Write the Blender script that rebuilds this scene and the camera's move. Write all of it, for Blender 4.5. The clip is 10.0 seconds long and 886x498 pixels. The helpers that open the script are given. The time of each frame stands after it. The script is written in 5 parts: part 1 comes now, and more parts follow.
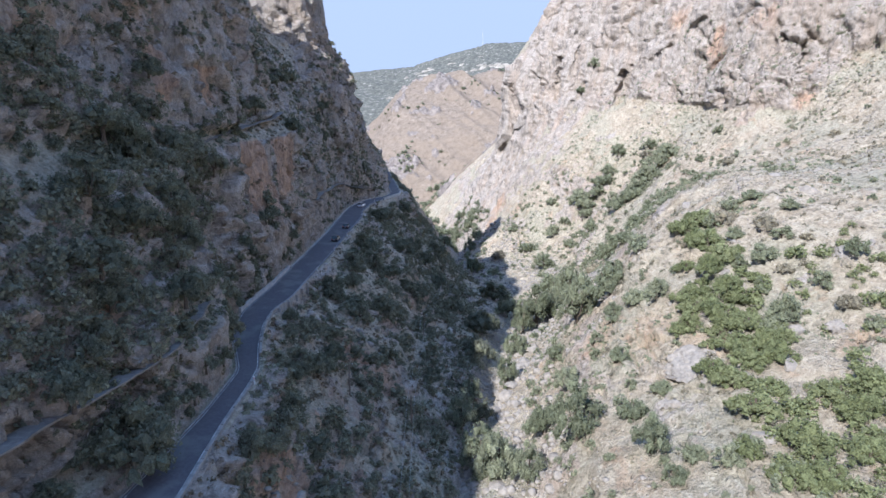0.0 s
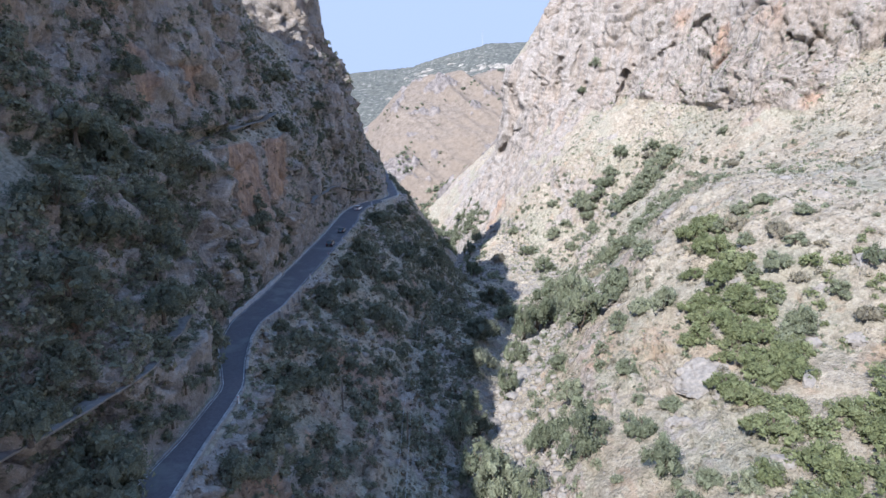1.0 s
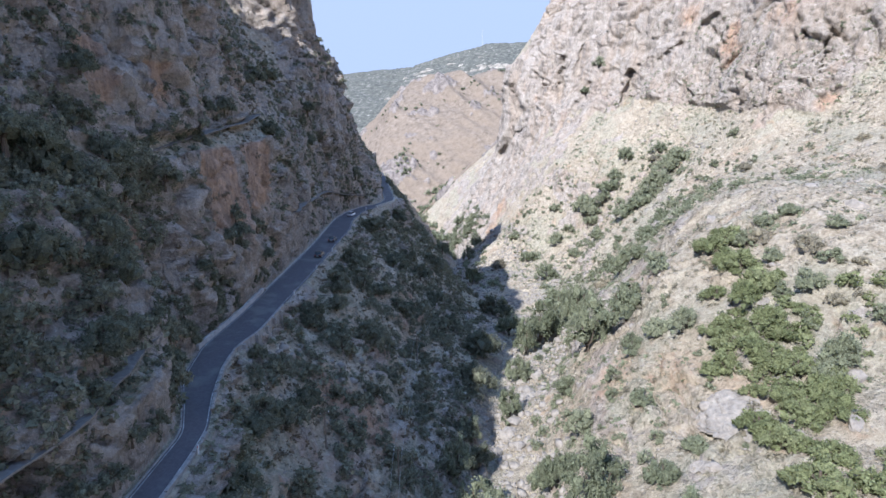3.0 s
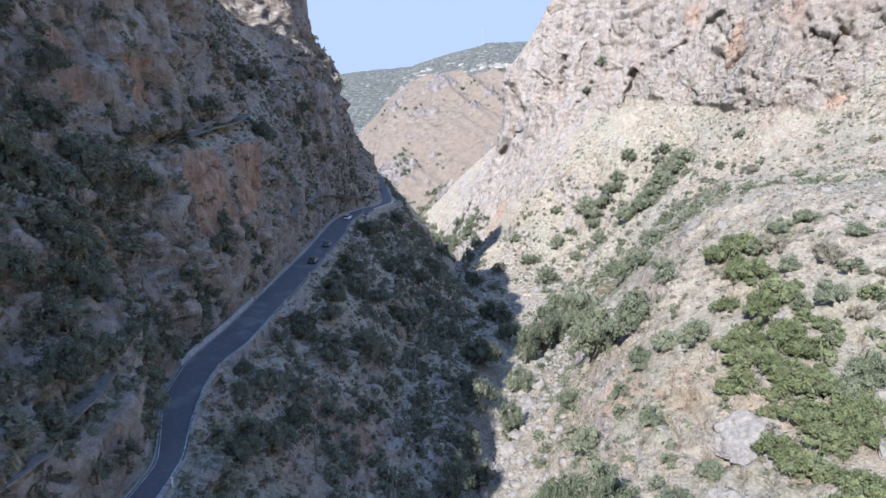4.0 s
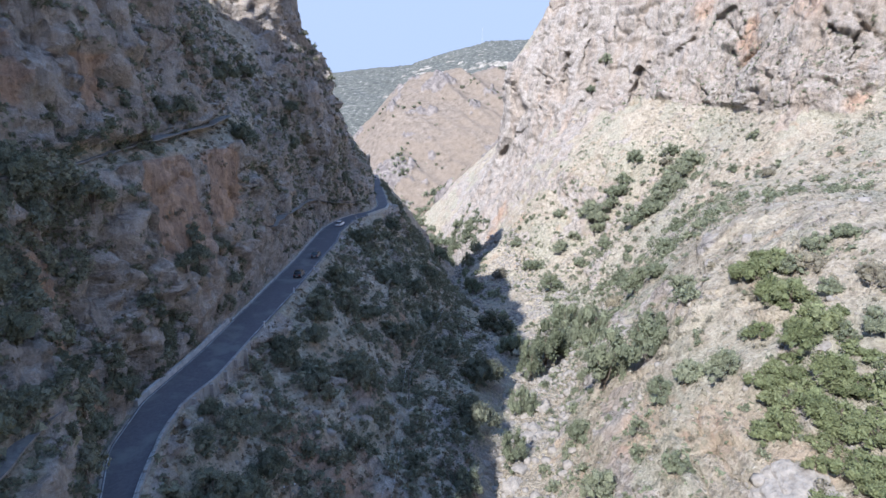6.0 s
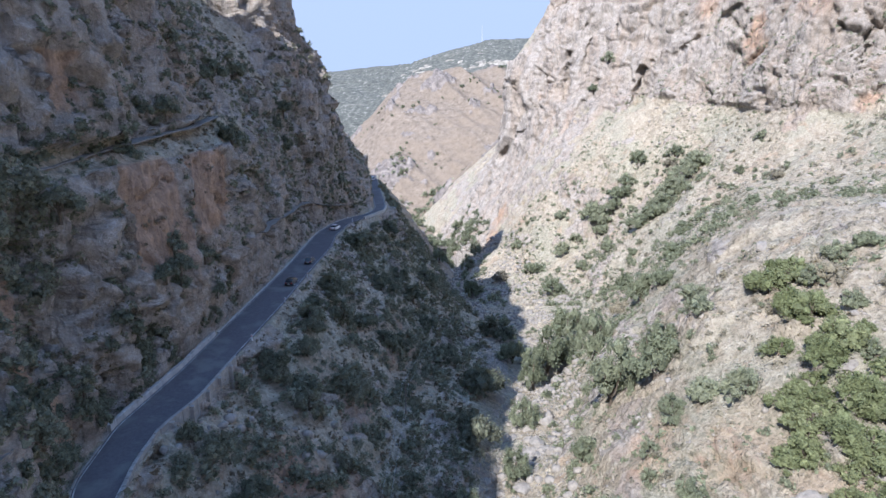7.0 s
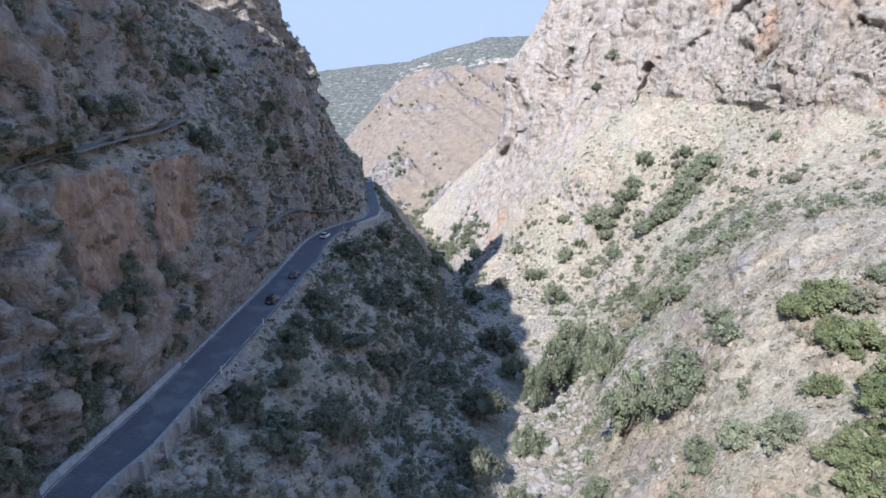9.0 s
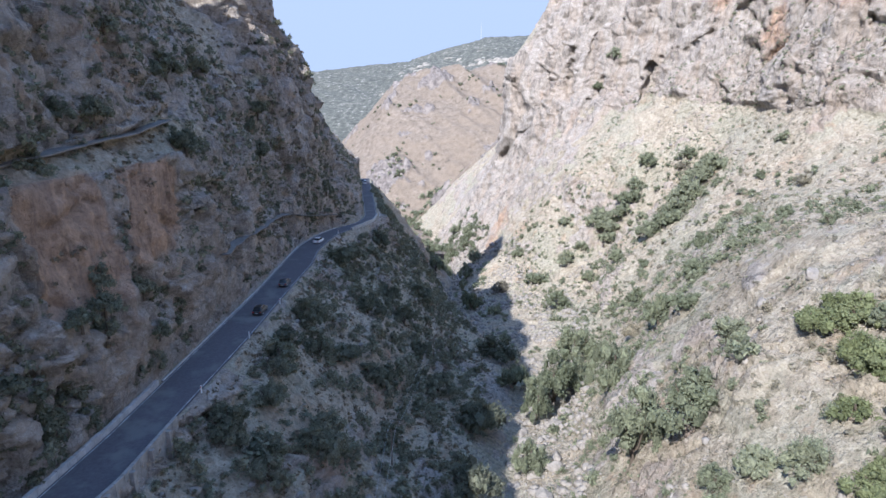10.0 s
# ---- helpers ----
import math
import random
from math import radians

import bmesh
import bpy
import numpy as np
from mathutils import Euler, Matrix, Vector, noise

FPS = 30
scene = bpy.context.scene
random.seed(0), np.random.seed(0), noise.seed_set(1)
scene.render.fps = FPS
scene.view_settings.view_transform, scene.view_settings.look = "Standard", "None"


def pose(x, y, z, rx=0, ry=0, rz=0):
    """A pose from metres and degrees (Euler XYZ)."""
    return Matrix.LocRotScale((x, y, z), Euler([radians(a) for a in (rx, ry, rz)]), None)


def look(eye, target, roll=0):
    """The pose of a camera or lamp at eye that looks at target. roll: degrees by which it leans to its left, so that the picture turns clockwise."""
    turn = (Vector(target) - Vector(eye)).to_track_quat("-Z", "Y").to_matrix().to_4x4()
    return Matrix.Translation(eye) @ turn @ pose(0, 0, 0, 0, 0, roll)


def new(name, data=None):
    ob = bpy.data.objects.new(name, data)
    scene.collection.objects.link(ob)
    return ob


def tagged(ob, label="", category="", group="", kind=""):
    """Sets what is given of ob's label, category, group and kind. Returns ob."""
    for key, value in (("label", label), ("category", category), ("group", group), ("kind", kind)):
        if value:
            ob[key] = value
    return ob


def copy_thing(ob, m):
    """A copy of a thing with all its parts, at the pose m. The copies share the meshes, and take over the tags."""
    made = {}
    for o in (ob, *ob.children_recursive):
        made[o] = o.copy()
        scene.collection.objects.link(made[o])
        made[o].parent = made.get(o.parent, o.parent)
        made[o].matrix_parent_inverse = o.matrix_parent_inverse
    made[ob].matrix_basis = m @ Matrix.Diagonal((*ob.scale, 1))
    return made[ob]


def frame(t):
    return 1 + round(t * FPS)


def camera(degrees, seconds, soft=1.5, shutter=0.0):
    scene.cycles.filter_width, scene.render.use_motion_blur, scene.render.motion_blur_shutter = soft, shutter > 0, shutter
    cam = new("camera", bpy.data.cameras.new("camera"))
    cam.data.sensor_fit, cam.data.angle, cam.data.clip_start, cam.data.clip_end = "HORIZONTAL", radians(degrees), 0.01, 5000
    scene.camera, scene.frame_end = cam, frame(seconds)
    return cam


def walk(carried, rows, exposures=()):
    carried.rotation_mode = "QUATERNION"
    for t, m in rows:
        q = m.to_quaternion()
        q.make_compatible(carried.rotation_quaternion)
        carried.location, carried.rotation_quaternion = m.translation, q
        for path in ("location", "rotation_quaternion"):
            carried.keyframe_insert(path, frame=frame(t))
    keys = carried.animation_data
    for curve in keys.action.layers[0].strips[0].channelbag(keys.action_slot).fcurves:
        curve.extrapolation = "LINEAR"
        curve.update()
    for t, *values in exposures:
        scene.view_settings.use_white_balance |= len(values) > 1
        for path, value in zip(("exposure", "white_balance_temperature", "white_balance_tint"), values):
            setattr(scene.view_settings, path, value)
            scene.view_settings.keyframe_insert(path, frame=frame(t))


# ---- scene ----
cam = camera(72.6, 10.0, soft=1.5)
PATH = [
    (0.0, pose(0.065, 0.081, 99.517, 76.105, 0.028, 2.979)),
    (0.5, pose(0.122, 2.751, 99.499, 76.128, 0.058, 2.965)),
    (1.0, pose(0.173, 5.482, 99.488, 76.148, 0.068, 2.957)),
    (1.5, pose(0.216, 8.266, 99.488, 76.164, 0.063, 2.953)),
    (2.0, pose(0.248, 11.096, 99.498, 76.174, 0.047, 2.950)),
    (2.5, pose(0.268, 13.966, 99.520, 76.177, 0.023, 2.950)),
    (3.0, pose(0.277, 16.871, 99.554, 76.173, -0.006, 2.949)),
    (3.5, pose(0.274, 19.804, 99.599, 76.162, -0.036, 2.948)),
    (4.0, pose(0.260, 22.760, 99.655, 76.142, -0.066, 2.945)),
    (4.5, pose(0.237, 25.735, 99.720, 76.115, -0.092, 2.940)),
    (5.0, pose(0.207, 28.723, 99.794, 76.081, -0.115, 2.934)),
    (5.5, pose(0.173, 31.721, 99.875, 76.041, -0.132, 2.924)),
    (6.0, pose(0.139, 34.724, 99.959, 75.997, -0.143, 2.913)),
    (6.5, pose(0.109, 37.729, 100.045, 75.950, -0.147, 2.900)),
    (7.0, pose(0.090, 40.732, 100.129, 75.902, -0.144, 2.885)),
    (7.5, pose(0.085, 43.730, 100.208, 75.855, -0.135, 2.869)),
    (8.0, pose(0.103, 46.721, 100.277, 75.813, -0.121, 2.853)),
    (8.5, pose(0.151, 49.702, 100.333, 75.777, -0.103, 2.839)),
    (9.0, pose(0.236, 52.671, 100.370, 75.752, -0.083, 2.826)),
    (9.5, pose(0.367, 55.626, 100.383, 75.741, -0.062, 2.817)),
    (10.0, pose(0.554, 58.567, 100.367, 75.748, -0.043, 2.813)),
]
walk(cam, PATH, exposures=[(0, 1.15, 5400, 14), (10, 1.15, 5400, 14)])
# ---- sky and sun ----
SUN_TO = Vector((-0.36, -0.66, 0.66)).normalized()
world = bpy.data.worlds.new("sky")
scene.world = world
world.use_nodes = True
wn = world.node_tree
sky = wn.nodes.new("ShaderNodeTexSky")
sky.sky_type, sky.sun_disc = "NISHITA", False
sky.sun_elevation = math.asin(SUN_TO.z)
sky.sun_rotation = math.atan2(SUN_TO.x, SUN_TO.y)
sky.altitude = 900
sky.air_density, sky.dust_density, sky.ozone_density = 1.0, 0.4, 1.0
clear = wn.nodes.new("ShaderNodeMix")
clear.data_type, clear.blend_type = "RGBA", "MULTIPLY"
clear.inputs[0].default_value, clear.inputs[7].default_value = 1.0, (0.76, 0.86, 1.2, 1.0)
wn.links.new(sky.outputs[0], clear.inputs[6])
heading = wn.nodes.new("ShaderNodeTexCoord")
height = wn.nodes.new("ShaderNodeSeparateXYZ")
wn.links.new(heading.outputs["Generated"], height.inputs[0])
climb = wn.nodes.new("ShaderNodeMapRange")
climb.interpolation_type = "SMOOTHSTEP"
climb.inputs["From Min"].default_value, climb.inputs["From Max"].default_value = 0.12, 0.6
wn.links.new(height.outputs["Z"], climb.inputs["Value"])
veil = wn.nodes.new("ShaderNodeMix")
veil.data_type = "RGBA"
veil.inputs[6].default_value, veil.inputs[7].default_value = (0.84, 0.97, 1.20, 1.0), (0.80, 0.98, 1.58, 1.0)
wn.links.new(climb.outputs["Result"], veil.inputs[0])
haze = wn.nodes.new("ShaderNodeMix")
haze.data_type, haze.blend_type = "RGBA", "DARKEN"
haze.inputs[0].default_value = 1.0
wn.links.new(veil.outputs[2], haze.inputs[7])
wn.links.new(clear.outputs[2], haze.inputs[6])
wn.links.new(haze.outputs[2], wn.nodes["Background"].inputs[0])
wn.nodes["Background"].inputs[1].default_value = 0.325
sun = new("sun", bpy.data.lights.new("sun", "SUN"))
sun.data.energy, sun.data.angle, sun.data.color = 3.9, radians(0.53), (1.0, 0.91, 0.765)
sun.matrix_world = look((0, 0, 400), Vector((0, 0, 400)) - SUN_TO)


# ---- materials ----
def nodes_of(name, rough=0.9, spec=0.2):
    m = bpy.data.materials.new(name)
    m.use_nodes = True
    t = m.node_tree
    b = t.nodes["Principled BSDF"]
    b.inputs["Roughness"].default_value = rough
    b.inputs["Specular IOR Level"].default_value = spec
    return m, t, b


def nd(t, kind, **props):
    n = t.nodes.new(kind)
    for k, v in props.items():
        if k in n.inputs:
            n.inputs[k].default_value = v
    return n


def noise_of(t, scale, detail=6.0, rough=0.6, vec=None, dist=0.0):
    n = nd(t, "ShaderNodeTexNoise", Scale=scale, Detail=detail, Roughness=rough, Distortion=dist)
    if vec is not None:
        t.links.new(vec, n.inputs["Vector"])
    return n.outputs["Fac"]


def noise_vector(t, scale, vec):
    n = nd(t, "ShaderNodeTexNoise", Scale=scale, Detail=3.0, Roughness=0.6)
    t.links.new(vec, n.inputs["Vector"])
    return n.outputs["Color"]


def ramp(t, fac, stops):
    n = t.nodes.new("ShaderNodeValToRGB")
    while len(n.color_ramp.elements) < len(stops):
        n.color_ramp.elements.new(0.5)
    for e, (p, c) in zip(n.color_ramp.elements, stops):
        e.position, e.color = p, (*c, 1.0) if len(c) == 3 else c
    t.links.new(fac, n.inputs[0])
    return n.outputs[0]


def mix(t, fac, a, b, mode="MIX"):
    n = t.nodes.new("ShaderNodeMix")
    n.data_type, n.blend_type = "RGBA", mode
    for sock, v in ((n.inputs[0], fac), (n.inputs[6], a), (n.inputs[7], b)):
        if isinstance(v, (int, float)):
            sock.default_value = v
        elif isinstance(v, tuple):
            sock.default_value = (*v, 1.0)
        else:
            t.links.new(v, sock)
    return n.outputs[2]


def maths(t, op, a, b=None):
    n = t.nodes.new("ShaderNodeMath")
    n.operation = op
    for sock, v in ((n.inputs[0], a), (n.inputs[1], b)):
        if v is None:
            continue
        if isinstance(v, (int, float)):
            sock.default_value = v
        else:
            t.links.new(v, sock)
    return n.outputs[0]


def step(t, v, lo, hi):
    n = t.nodes.new("ShaderNodeMapRange")
    n.interpolation_type = "SMOOTHSTEP"
    n.inputs["From Min"].default_value, n.inputs["From Max"].default_value = lo, hi
    t.links.new(v, n.inputs["Value"])
    return n.outputs["Result"]


def place(t, sx=1.0, sy=1.0, sz=1.0):
    g = t.nodes.new("ShaderNodeNewGeometry")
    n = t.nodes.new("ShaderNodeMapping")
    n.inputs["Scale"].default_value = (sx, sy, sz)
    t.links.new(g.outputs["Position"], n.inputs["Vector"])
    return n.outputs[0], g


def bump(t, b, height, strength, distance):
    n = t.nodes.new("ShaderNodeBump")
    n.inputs["Strength"].default_value, n.inputs["Distance"].default_value = strength, distance
    t.links.new(height, n.inputs["Height"])
    t.links.new(n.outputs[0], b.inputs["Normal"])


def hang_less(t):
    """Places drawn out upright, for seams that run down the rock."""
    return place(t, 1.0, 1.0, 0.28)[0]


def ground_material():
    m, t, b = nodes_of("limestone_and_dry_grass", 0.95, 0.1)
    pos, g = place(t)
    tall, _ = place(t, 1.0, 1.0, 0.3)
    kind = t.nodes.new("ShaderNodeAttribute")
    kind.attribute_name = "rock"
    big = noise_of(t, 0.04, 4, 0.6, pos)
    mid = noise_of(t, 0.3, 7, 0.65, pos, 0.4)
    fine = noise_of(t, 1.9, 6, 0.7, pos)
    grain = noise_of(t, 7.0, 4, 0.7, pos)
    lie = t.nodes.new("ShaderNodeSeparateXYZ")
    t.links.new(g.outputs["True Normal"], lie.inputs[0])
    sheer = step(t, lie.outputs["Z"], 0.66, 0.36)
    streak = mix(t, sheer, noise_of(t, 0.22, 9, 0.7, pos, 0.3), noise_of(t, 0.16, 9, 0.7, tall, 0.6))
    hang, _ = place(t, 1.0, 1.0, 0.09)
    drip = mix(t, sheer, (0.47, 0.47, 0.47), noise_of(t, 0.55, 6, 0.7, hang, 0.3))
    rock = ramp(t, streak, [(0.28, (0.165, 0.145, 0.126)), (0.40, (0.275, 0.244, 0.214)), (0.50, (0.36, 0.322, 0.284)), (0.62, (0.425, 0.384, 0.34)), (0.76, (0.49, 0.448, 0.40))])
    brown = noise_of(t, 0.09, 7, 0.68, tall, 0.8)
    rock = mix(t, maths(t, "MULTIPLY", step(t, brown, 0.46, 0.6), 0.6), rock, mix(t, fine, (0.29, 0.23, 0.18), (0.45, 0.372, 0.298)))
    ochre = t.nodes.new("ShaderNodeAttribute")
    ochre.attribute_name = "ochre"
    tint = step(t, maths(t, "ADD", noise_of(t, 0.06, 7, 0.68, tall, 0.8), maths(t, "MULTIPLY", ochre.outputs["Fac"], 0.3)), 0.56, 0.84)
    rock = mix(t, maths(t, "MULTIPLY", step(t, noise_of(t, 0.45, 7, 0.72, tall, 0.8), 0.55, 0.68), 0.3), rock, (0.16, 0.148, 0.138))
    rock = mix(t, maths(t, "MULTIPLY", step(t, fine, 0.56, 0.7), 0.26), rock, (0.12, 0.115, 0.105))
    rock = mix(t, maths(t, "MULTIPLY", step(t, grain, 0.54, 0.66), 0.45), rock, (0.60, 0.565, 0.51))
    rock = mix(t, maths(t, "MULTIPLY", step(t, noise_of(t, 0.6, 5, 0.7, pos, 0.5), 0.62, 0.72), 0.4), rock, (0.15, 0.15, 0.11))
    rock = mix(t, maths(t, "MULTIPLY", step(t, drip, 0.52, 0.66), 0.32), rock, (0.16, 0.138, 0.12))
    rock = mix(t, maths(t, "MULTIPLY", step(t, drip, 0.46, 0.34), 0.4), rock, (0.50, 0.42, 0.345))
    wob = nd(t, "ShaderNodeTexNoise", Scale=0.35, Detail=4.0, Roughness=0.6)
    t.links.new(pos, wob.inputs["Vector"])
    bent = mix(t, 1.0, mix(t, 1.0, wob.outputs["Color"], (2.6, 2.6, 2.6), "MULTIPLY"), hang_less(t), "ADD")
    for size, deep in ((0.2, 0.6), (0.62, 0.35)):
        v = t.nodes.new("ShaderNodeTexVoronoi")
        v.feature = "DISTANCE_TO_EDGE"
        v.inputs["Scale"].default_value = size
        t.links.new(bent, v.inputs["Vector"])
        seam = maths(t, "MULTIPLY", step(t, v.outputs["Distance"], 0.05, 0.0), step(t, noise_of(t, 0.2, 3, 0.6, pos), 0.46, 0.62))
        rock = mix(t, maths(t, "MULTIPLY", seam, deep), rock, (0.06, 0.052, 0.046))
    rock = mix(t, maths(t, "MULTIPLY", tint, 0.82), rock, mix(t, step(t, drip, 0.36, 0.6), (0.50, 0.335, 0.225), (0.30, 0.205, 0.148)))
    grass = ramp(t, mid, [(0.3, (0.285, 0.238, 0.178)), (0.45, (0.39, 0.338, 0.26)), (0.58, (0.455, 0.399, 0.315)), (0.72, (0.355, 0.32, 0.247))])
    grass = mix(t, maths(t, "MULTIPLY", step(t, big, 0.46, 0.6), 0.6), grass, (0.34, 0.332, 0.26))
    grass = mix(t, maths(t, "MULTIPLY", step(t, noise_of(t, 0.11, 4, 0.6, pos, 0.8), 0.58, 0.68), 0.6), grass, (0.39, 0.28, 0.195))
    grass = mix(t, maths(t, "MULTIPLY", step(t, fine, 0.5, 0.62), 0.55), grass, (0.19, 0.175, 0.125))
    grass = mix(t, maths(t, "MULTIPLY", step(t, grain, 0.52, 0.64), 0.36), grass, (0.52, 0.465, 0.375))
    grass = mix(t, maths(t, "MULTIPLY", tint, 0.55), grass, (0.44, 0.325, 0.23))
    pebble = t.nodes.new("ShaderNodeTexVoronoi")
    pebble.inputs["Scale"].default_value, pebble.inputs["Randomness"].default_value = 1.3, 1.0
    t.links.new(pos, pebble.inputs["Vector"])
    lump = step(t, pebble.outputs["Distance"], 0.42, 0.16)
    sparse = step(t, noise_of(t, 0.5, 4, 0.6, pos), 0.44, 0.6)
    grass = mix(t, maths(t, "MULTIPLY", maths(t, "MULTIPLY", lump, sparse), 0.45), grass, (0.47, 0.435, 0.385))
    for size, near, far, deep in ((0.75, 0.46, 0.26, 0.5), (1.7, 0.44, 0.24, 0.42)):
        tuft = t.nodes.new("ShaderNodeTexVoronoi")
        tuft.inputs["Scale"].default_value = size
        t.links.new(mix(t, 1.0, pos, mix(t, 1.0, noise_vector(t, 1.4, pos), (1.1, 1.1, 1.1), "MULTIPLY"), "ADD"), tuft.inputs["Vector"])
        spot = maths(t, "MULTIPLY", step(t, tuft.outputs["Distance"], near, far), step(t, noise_of(t, 0.09 * size, 5, 0.65, pos), 0.42, 0.56))
        grass = mix(t, maths(t, "MULTIPLY", spot, deep), grass, mix(t, step(t, big, 0.44, 0.58), (0.185, 0.152, 0.11), (0.165, 0.163, 0.118)))
    f = maths(t, "ADD", kind.outputs["Fac"], maths(t, "MULTIPLY", maths(t, "SUBTRACT", mid, 0.5), 0.9))
    col = mix(t, step(t, f, 0.36, 0.6), grass, rock)
    rub = noise_of(t, 0.8, 11, 0.78, pos, 0.3)
    col = mix(t, 1.0, col, ramp(t, rub, [(0.30, (0.56, 0.545, 0.525)), (0.44, (0.92, 0.905, 0.885)), (0.54, (1.10, 1.09, 1.07)), (0.70, (1.32, 1.31, 1.29))]), "MULTIPLY")
    t.links.new(col, b.inputs["Base Color"])
    h = maths(t, "ADD", maths(t, "MULTIPLY", maths(t, "ADD", streak, maths(t, "MULTIPLY", drip, 0.5)), 1.0), maths(t, "ADD", maths(t, "MULTIPLY", fine, 0.5), maths(t, "ADD", maths(t, "MULTIPLY", grain, 0.16), maths(t, "MULTIPLY", lump, 0.14))))
    bump(t, b, h, 1.0, 1.1)
    return m


def hill_material():
    m, t, b = nodes_of("wooded_hillside", 0.95, 0.1)
    pos, g = place(t)
    speck = noise_of(t, 0.12, 6, 0.78, pos)
    wide = noise_of(t, 0.008, 4, 0.6, pos, 0.6)
    c = ramp(t, speck, [(0.36, (0.068, 0.071, 0.062)), (0.5, (0.118, 0.12, 0.102)), (0.585, (0.17, 0.167, 0.143)), (0.64, (0.36, 0.345, 0.305))])
    c = mix(t, maths(t, "MULTIPLY", step(t, wide, 0.58, 0.7), 0.3), c, (0.30, 0.28, 0.23))
    t.links.new(c, b.inputs["Base Color"])
    bump(t, b, speck, 0.6, 1.2)
    return m


def brown_material():
    m, t, b = nodes_of("dry_brown_hillside", 0.95, 0.1)
    pos, g = place(t)
    speck = noise_of(t, 0.22, 7, 0.72, pos, 0.4)
    wide = noise_of(t, 0.02, 4, 0.6, pos, 0.8)
    kind = t.nodes.new("ShaderNodeAttribute")
    kind.attribute_name = "rock"
    c = ramp(t, speck, [(0.34, (0.125, 0.103, 0.083)), (0.46, (0.205, 0.168, 0.132)), (0.58, (0.25, 0.206, 0.163)), (0.72, (0.32, 0.272, 0.222))])
    c = mix(t, maths(t, "MULTIPLY", step(t, wide, 0.45, 0.6), 0.55), c, (0.24, 0.192, 0.145))
    tuft = noise_of(t, 0.75, 5, 0.75, pos)
    c = mix(t, maths(t, "MULTIPLY", step(t, tuft, 0.56, 0.66), 0.6), c, (0.10, 0.092, 0.068))
    c = mix(t, maths(t, "MULTIPLY", step(t, kind.outputs["Fac"], 0.2, 0.7), 0.85), c, mix(t, step(t, speck, 0.35, 0.65), (0.13, 0.115, 0.11), (0.30, 0.268, 0.245)))
    t.links.new(c, b.inputs["Base Color"])
    bump(t, b, speck, 0.8, 1.6)
    return m


def speckled(name, stops, scale, rough=0.9, strength=0.3, distance=0.05, spec=0.2, second=None):
    m, t, b = nodes_of(name, rough, spec)
    pos, _ = place(t)
    f = noise_of(t, scale, 6, 0.62, pos)
    c = ramp(t, f, stops)
    if second:
        c = mix(t, step(t, noise_of(t, second[0], 4, 0.6, pos), 0.48, 0.68), c, second[1])
    t.links.new(c, b.inputs["Base Color"])
    bump(t, b, f, strength, distance)
    return m


def leafy(name, dark, light, dry):
    m, t, b = nodes_of(name, 0.92, 0.04)
    pos, g = place(t)
    f = noise_of(t, 0.8, 4, 0.6, pos)
    info = t.nodes.new("ShaderNodeObjectInfo")
    v = maths(t, "ADD", maths(t, "MULTIPLY", f, 0.65), maths(t, "MULTIPLY", info.outputs["Random"], 0.35))
    c = ramp(t, v, [(0.25, dark), (0.5, light), (0.8, dry)])
    isl = ramp(t, g.outputs["Random Per Island"], [(0.0, (0.8, 0.8, 0.8)), (1.0, (1.32, 1.32, 1.27))])
    c = mix(t, 1.0, c, isl, "MULTIPLY")
    c = mix(t, 1.0, c, ramp(t, noise_of(t, 4.5, 5, 0.75, pos), [(0.36, (0.68, 0.68, 0.68)), (0.62, (1.38, 1.38, 1.36))]), "MULTIPLY")
    t.links.new(c, b.inputs["Base Color"])
    through_leaf = t.nodes.new("ShaderNodeBsdfTranslucent")
    t.links.new(c, through_leaf.inputs[0])
    both = t.nodes.new("ShaderNodeMixShader")
    both.inputs[0].default_value = 0.45
    t.links.new(b.outputs[0], both.inputs[1])
    t.links.new(through_leaf.outputs[0], both.inputs[2])
    t.links.new(both.outputs[0], t.nodes["Material Output"].inputs["Surface"])
    return m


M_GROUND = ground_material()
M_HILL = hill_material()
M_BROWN = brown_material()
M_ASPHALT = speckled("asphalt", [(0.3, (0.078, 0.073, 0.08)), (0.7, (0.118, 0.11, 0.118))], 3.0, 0.85, 0.2, 0.01, 0.3, (0.25, (0.14, 0.137, 0.134)))
M_CONCRETE = speckled("weathered_concrete", [(0.3, (0.21, 0.20, 0.185)), (0.7, (0.35, 0.335, 0.31))], 1.5, 0.9, 0.3, 0.03, 0.2, (0.4, (0.24, 0.22, 0.20)))
M_STONE = speckled("pale_boulder_stone", [(0.3, (0.17, 0.152, 0.133)), (0.5, (0.275, 0.247, 0.213)), (0.7, (0.36, 0.326, 0.283))], 1.1, 0.92, 0.9, 0.25, 0.1, (2.5, (0.27, 0.25, 0.225)))
M_OLIVE = leafy("grey_green_leaves", (0.158, 0.176, 0.118), (0.228, 0.245, 0.168), (0.295, 0.305, 0.218))
M_GREEN = leafy("bright_green_leaves", (0.15, 0.172, 0.088), (0.208, 0.23, 0.122), (0.275, 0.292, 0.165))
M_OAK = leafy("dark_evergreen_leaves", (0.128, 0.135, 0.098), (0.18, 0.188, 0.138), (0.25, 0.243, 0.18))
M_DRY = leafy("dry_grey_scrub", (0.19, 0.175, 0.14), (0.29, 0.265, 0.205), (0.38, 0.335, 0.25))
# darker, browner copy of M_DRY for the shaded side: shade put into the colour
M_DRY_SHADED = leafy("dry_scrub_shaded_brown", (0.15, 0.122, 0.09), (0.215, 0.178, 0.132), (0.29, 0.24, 0.18))
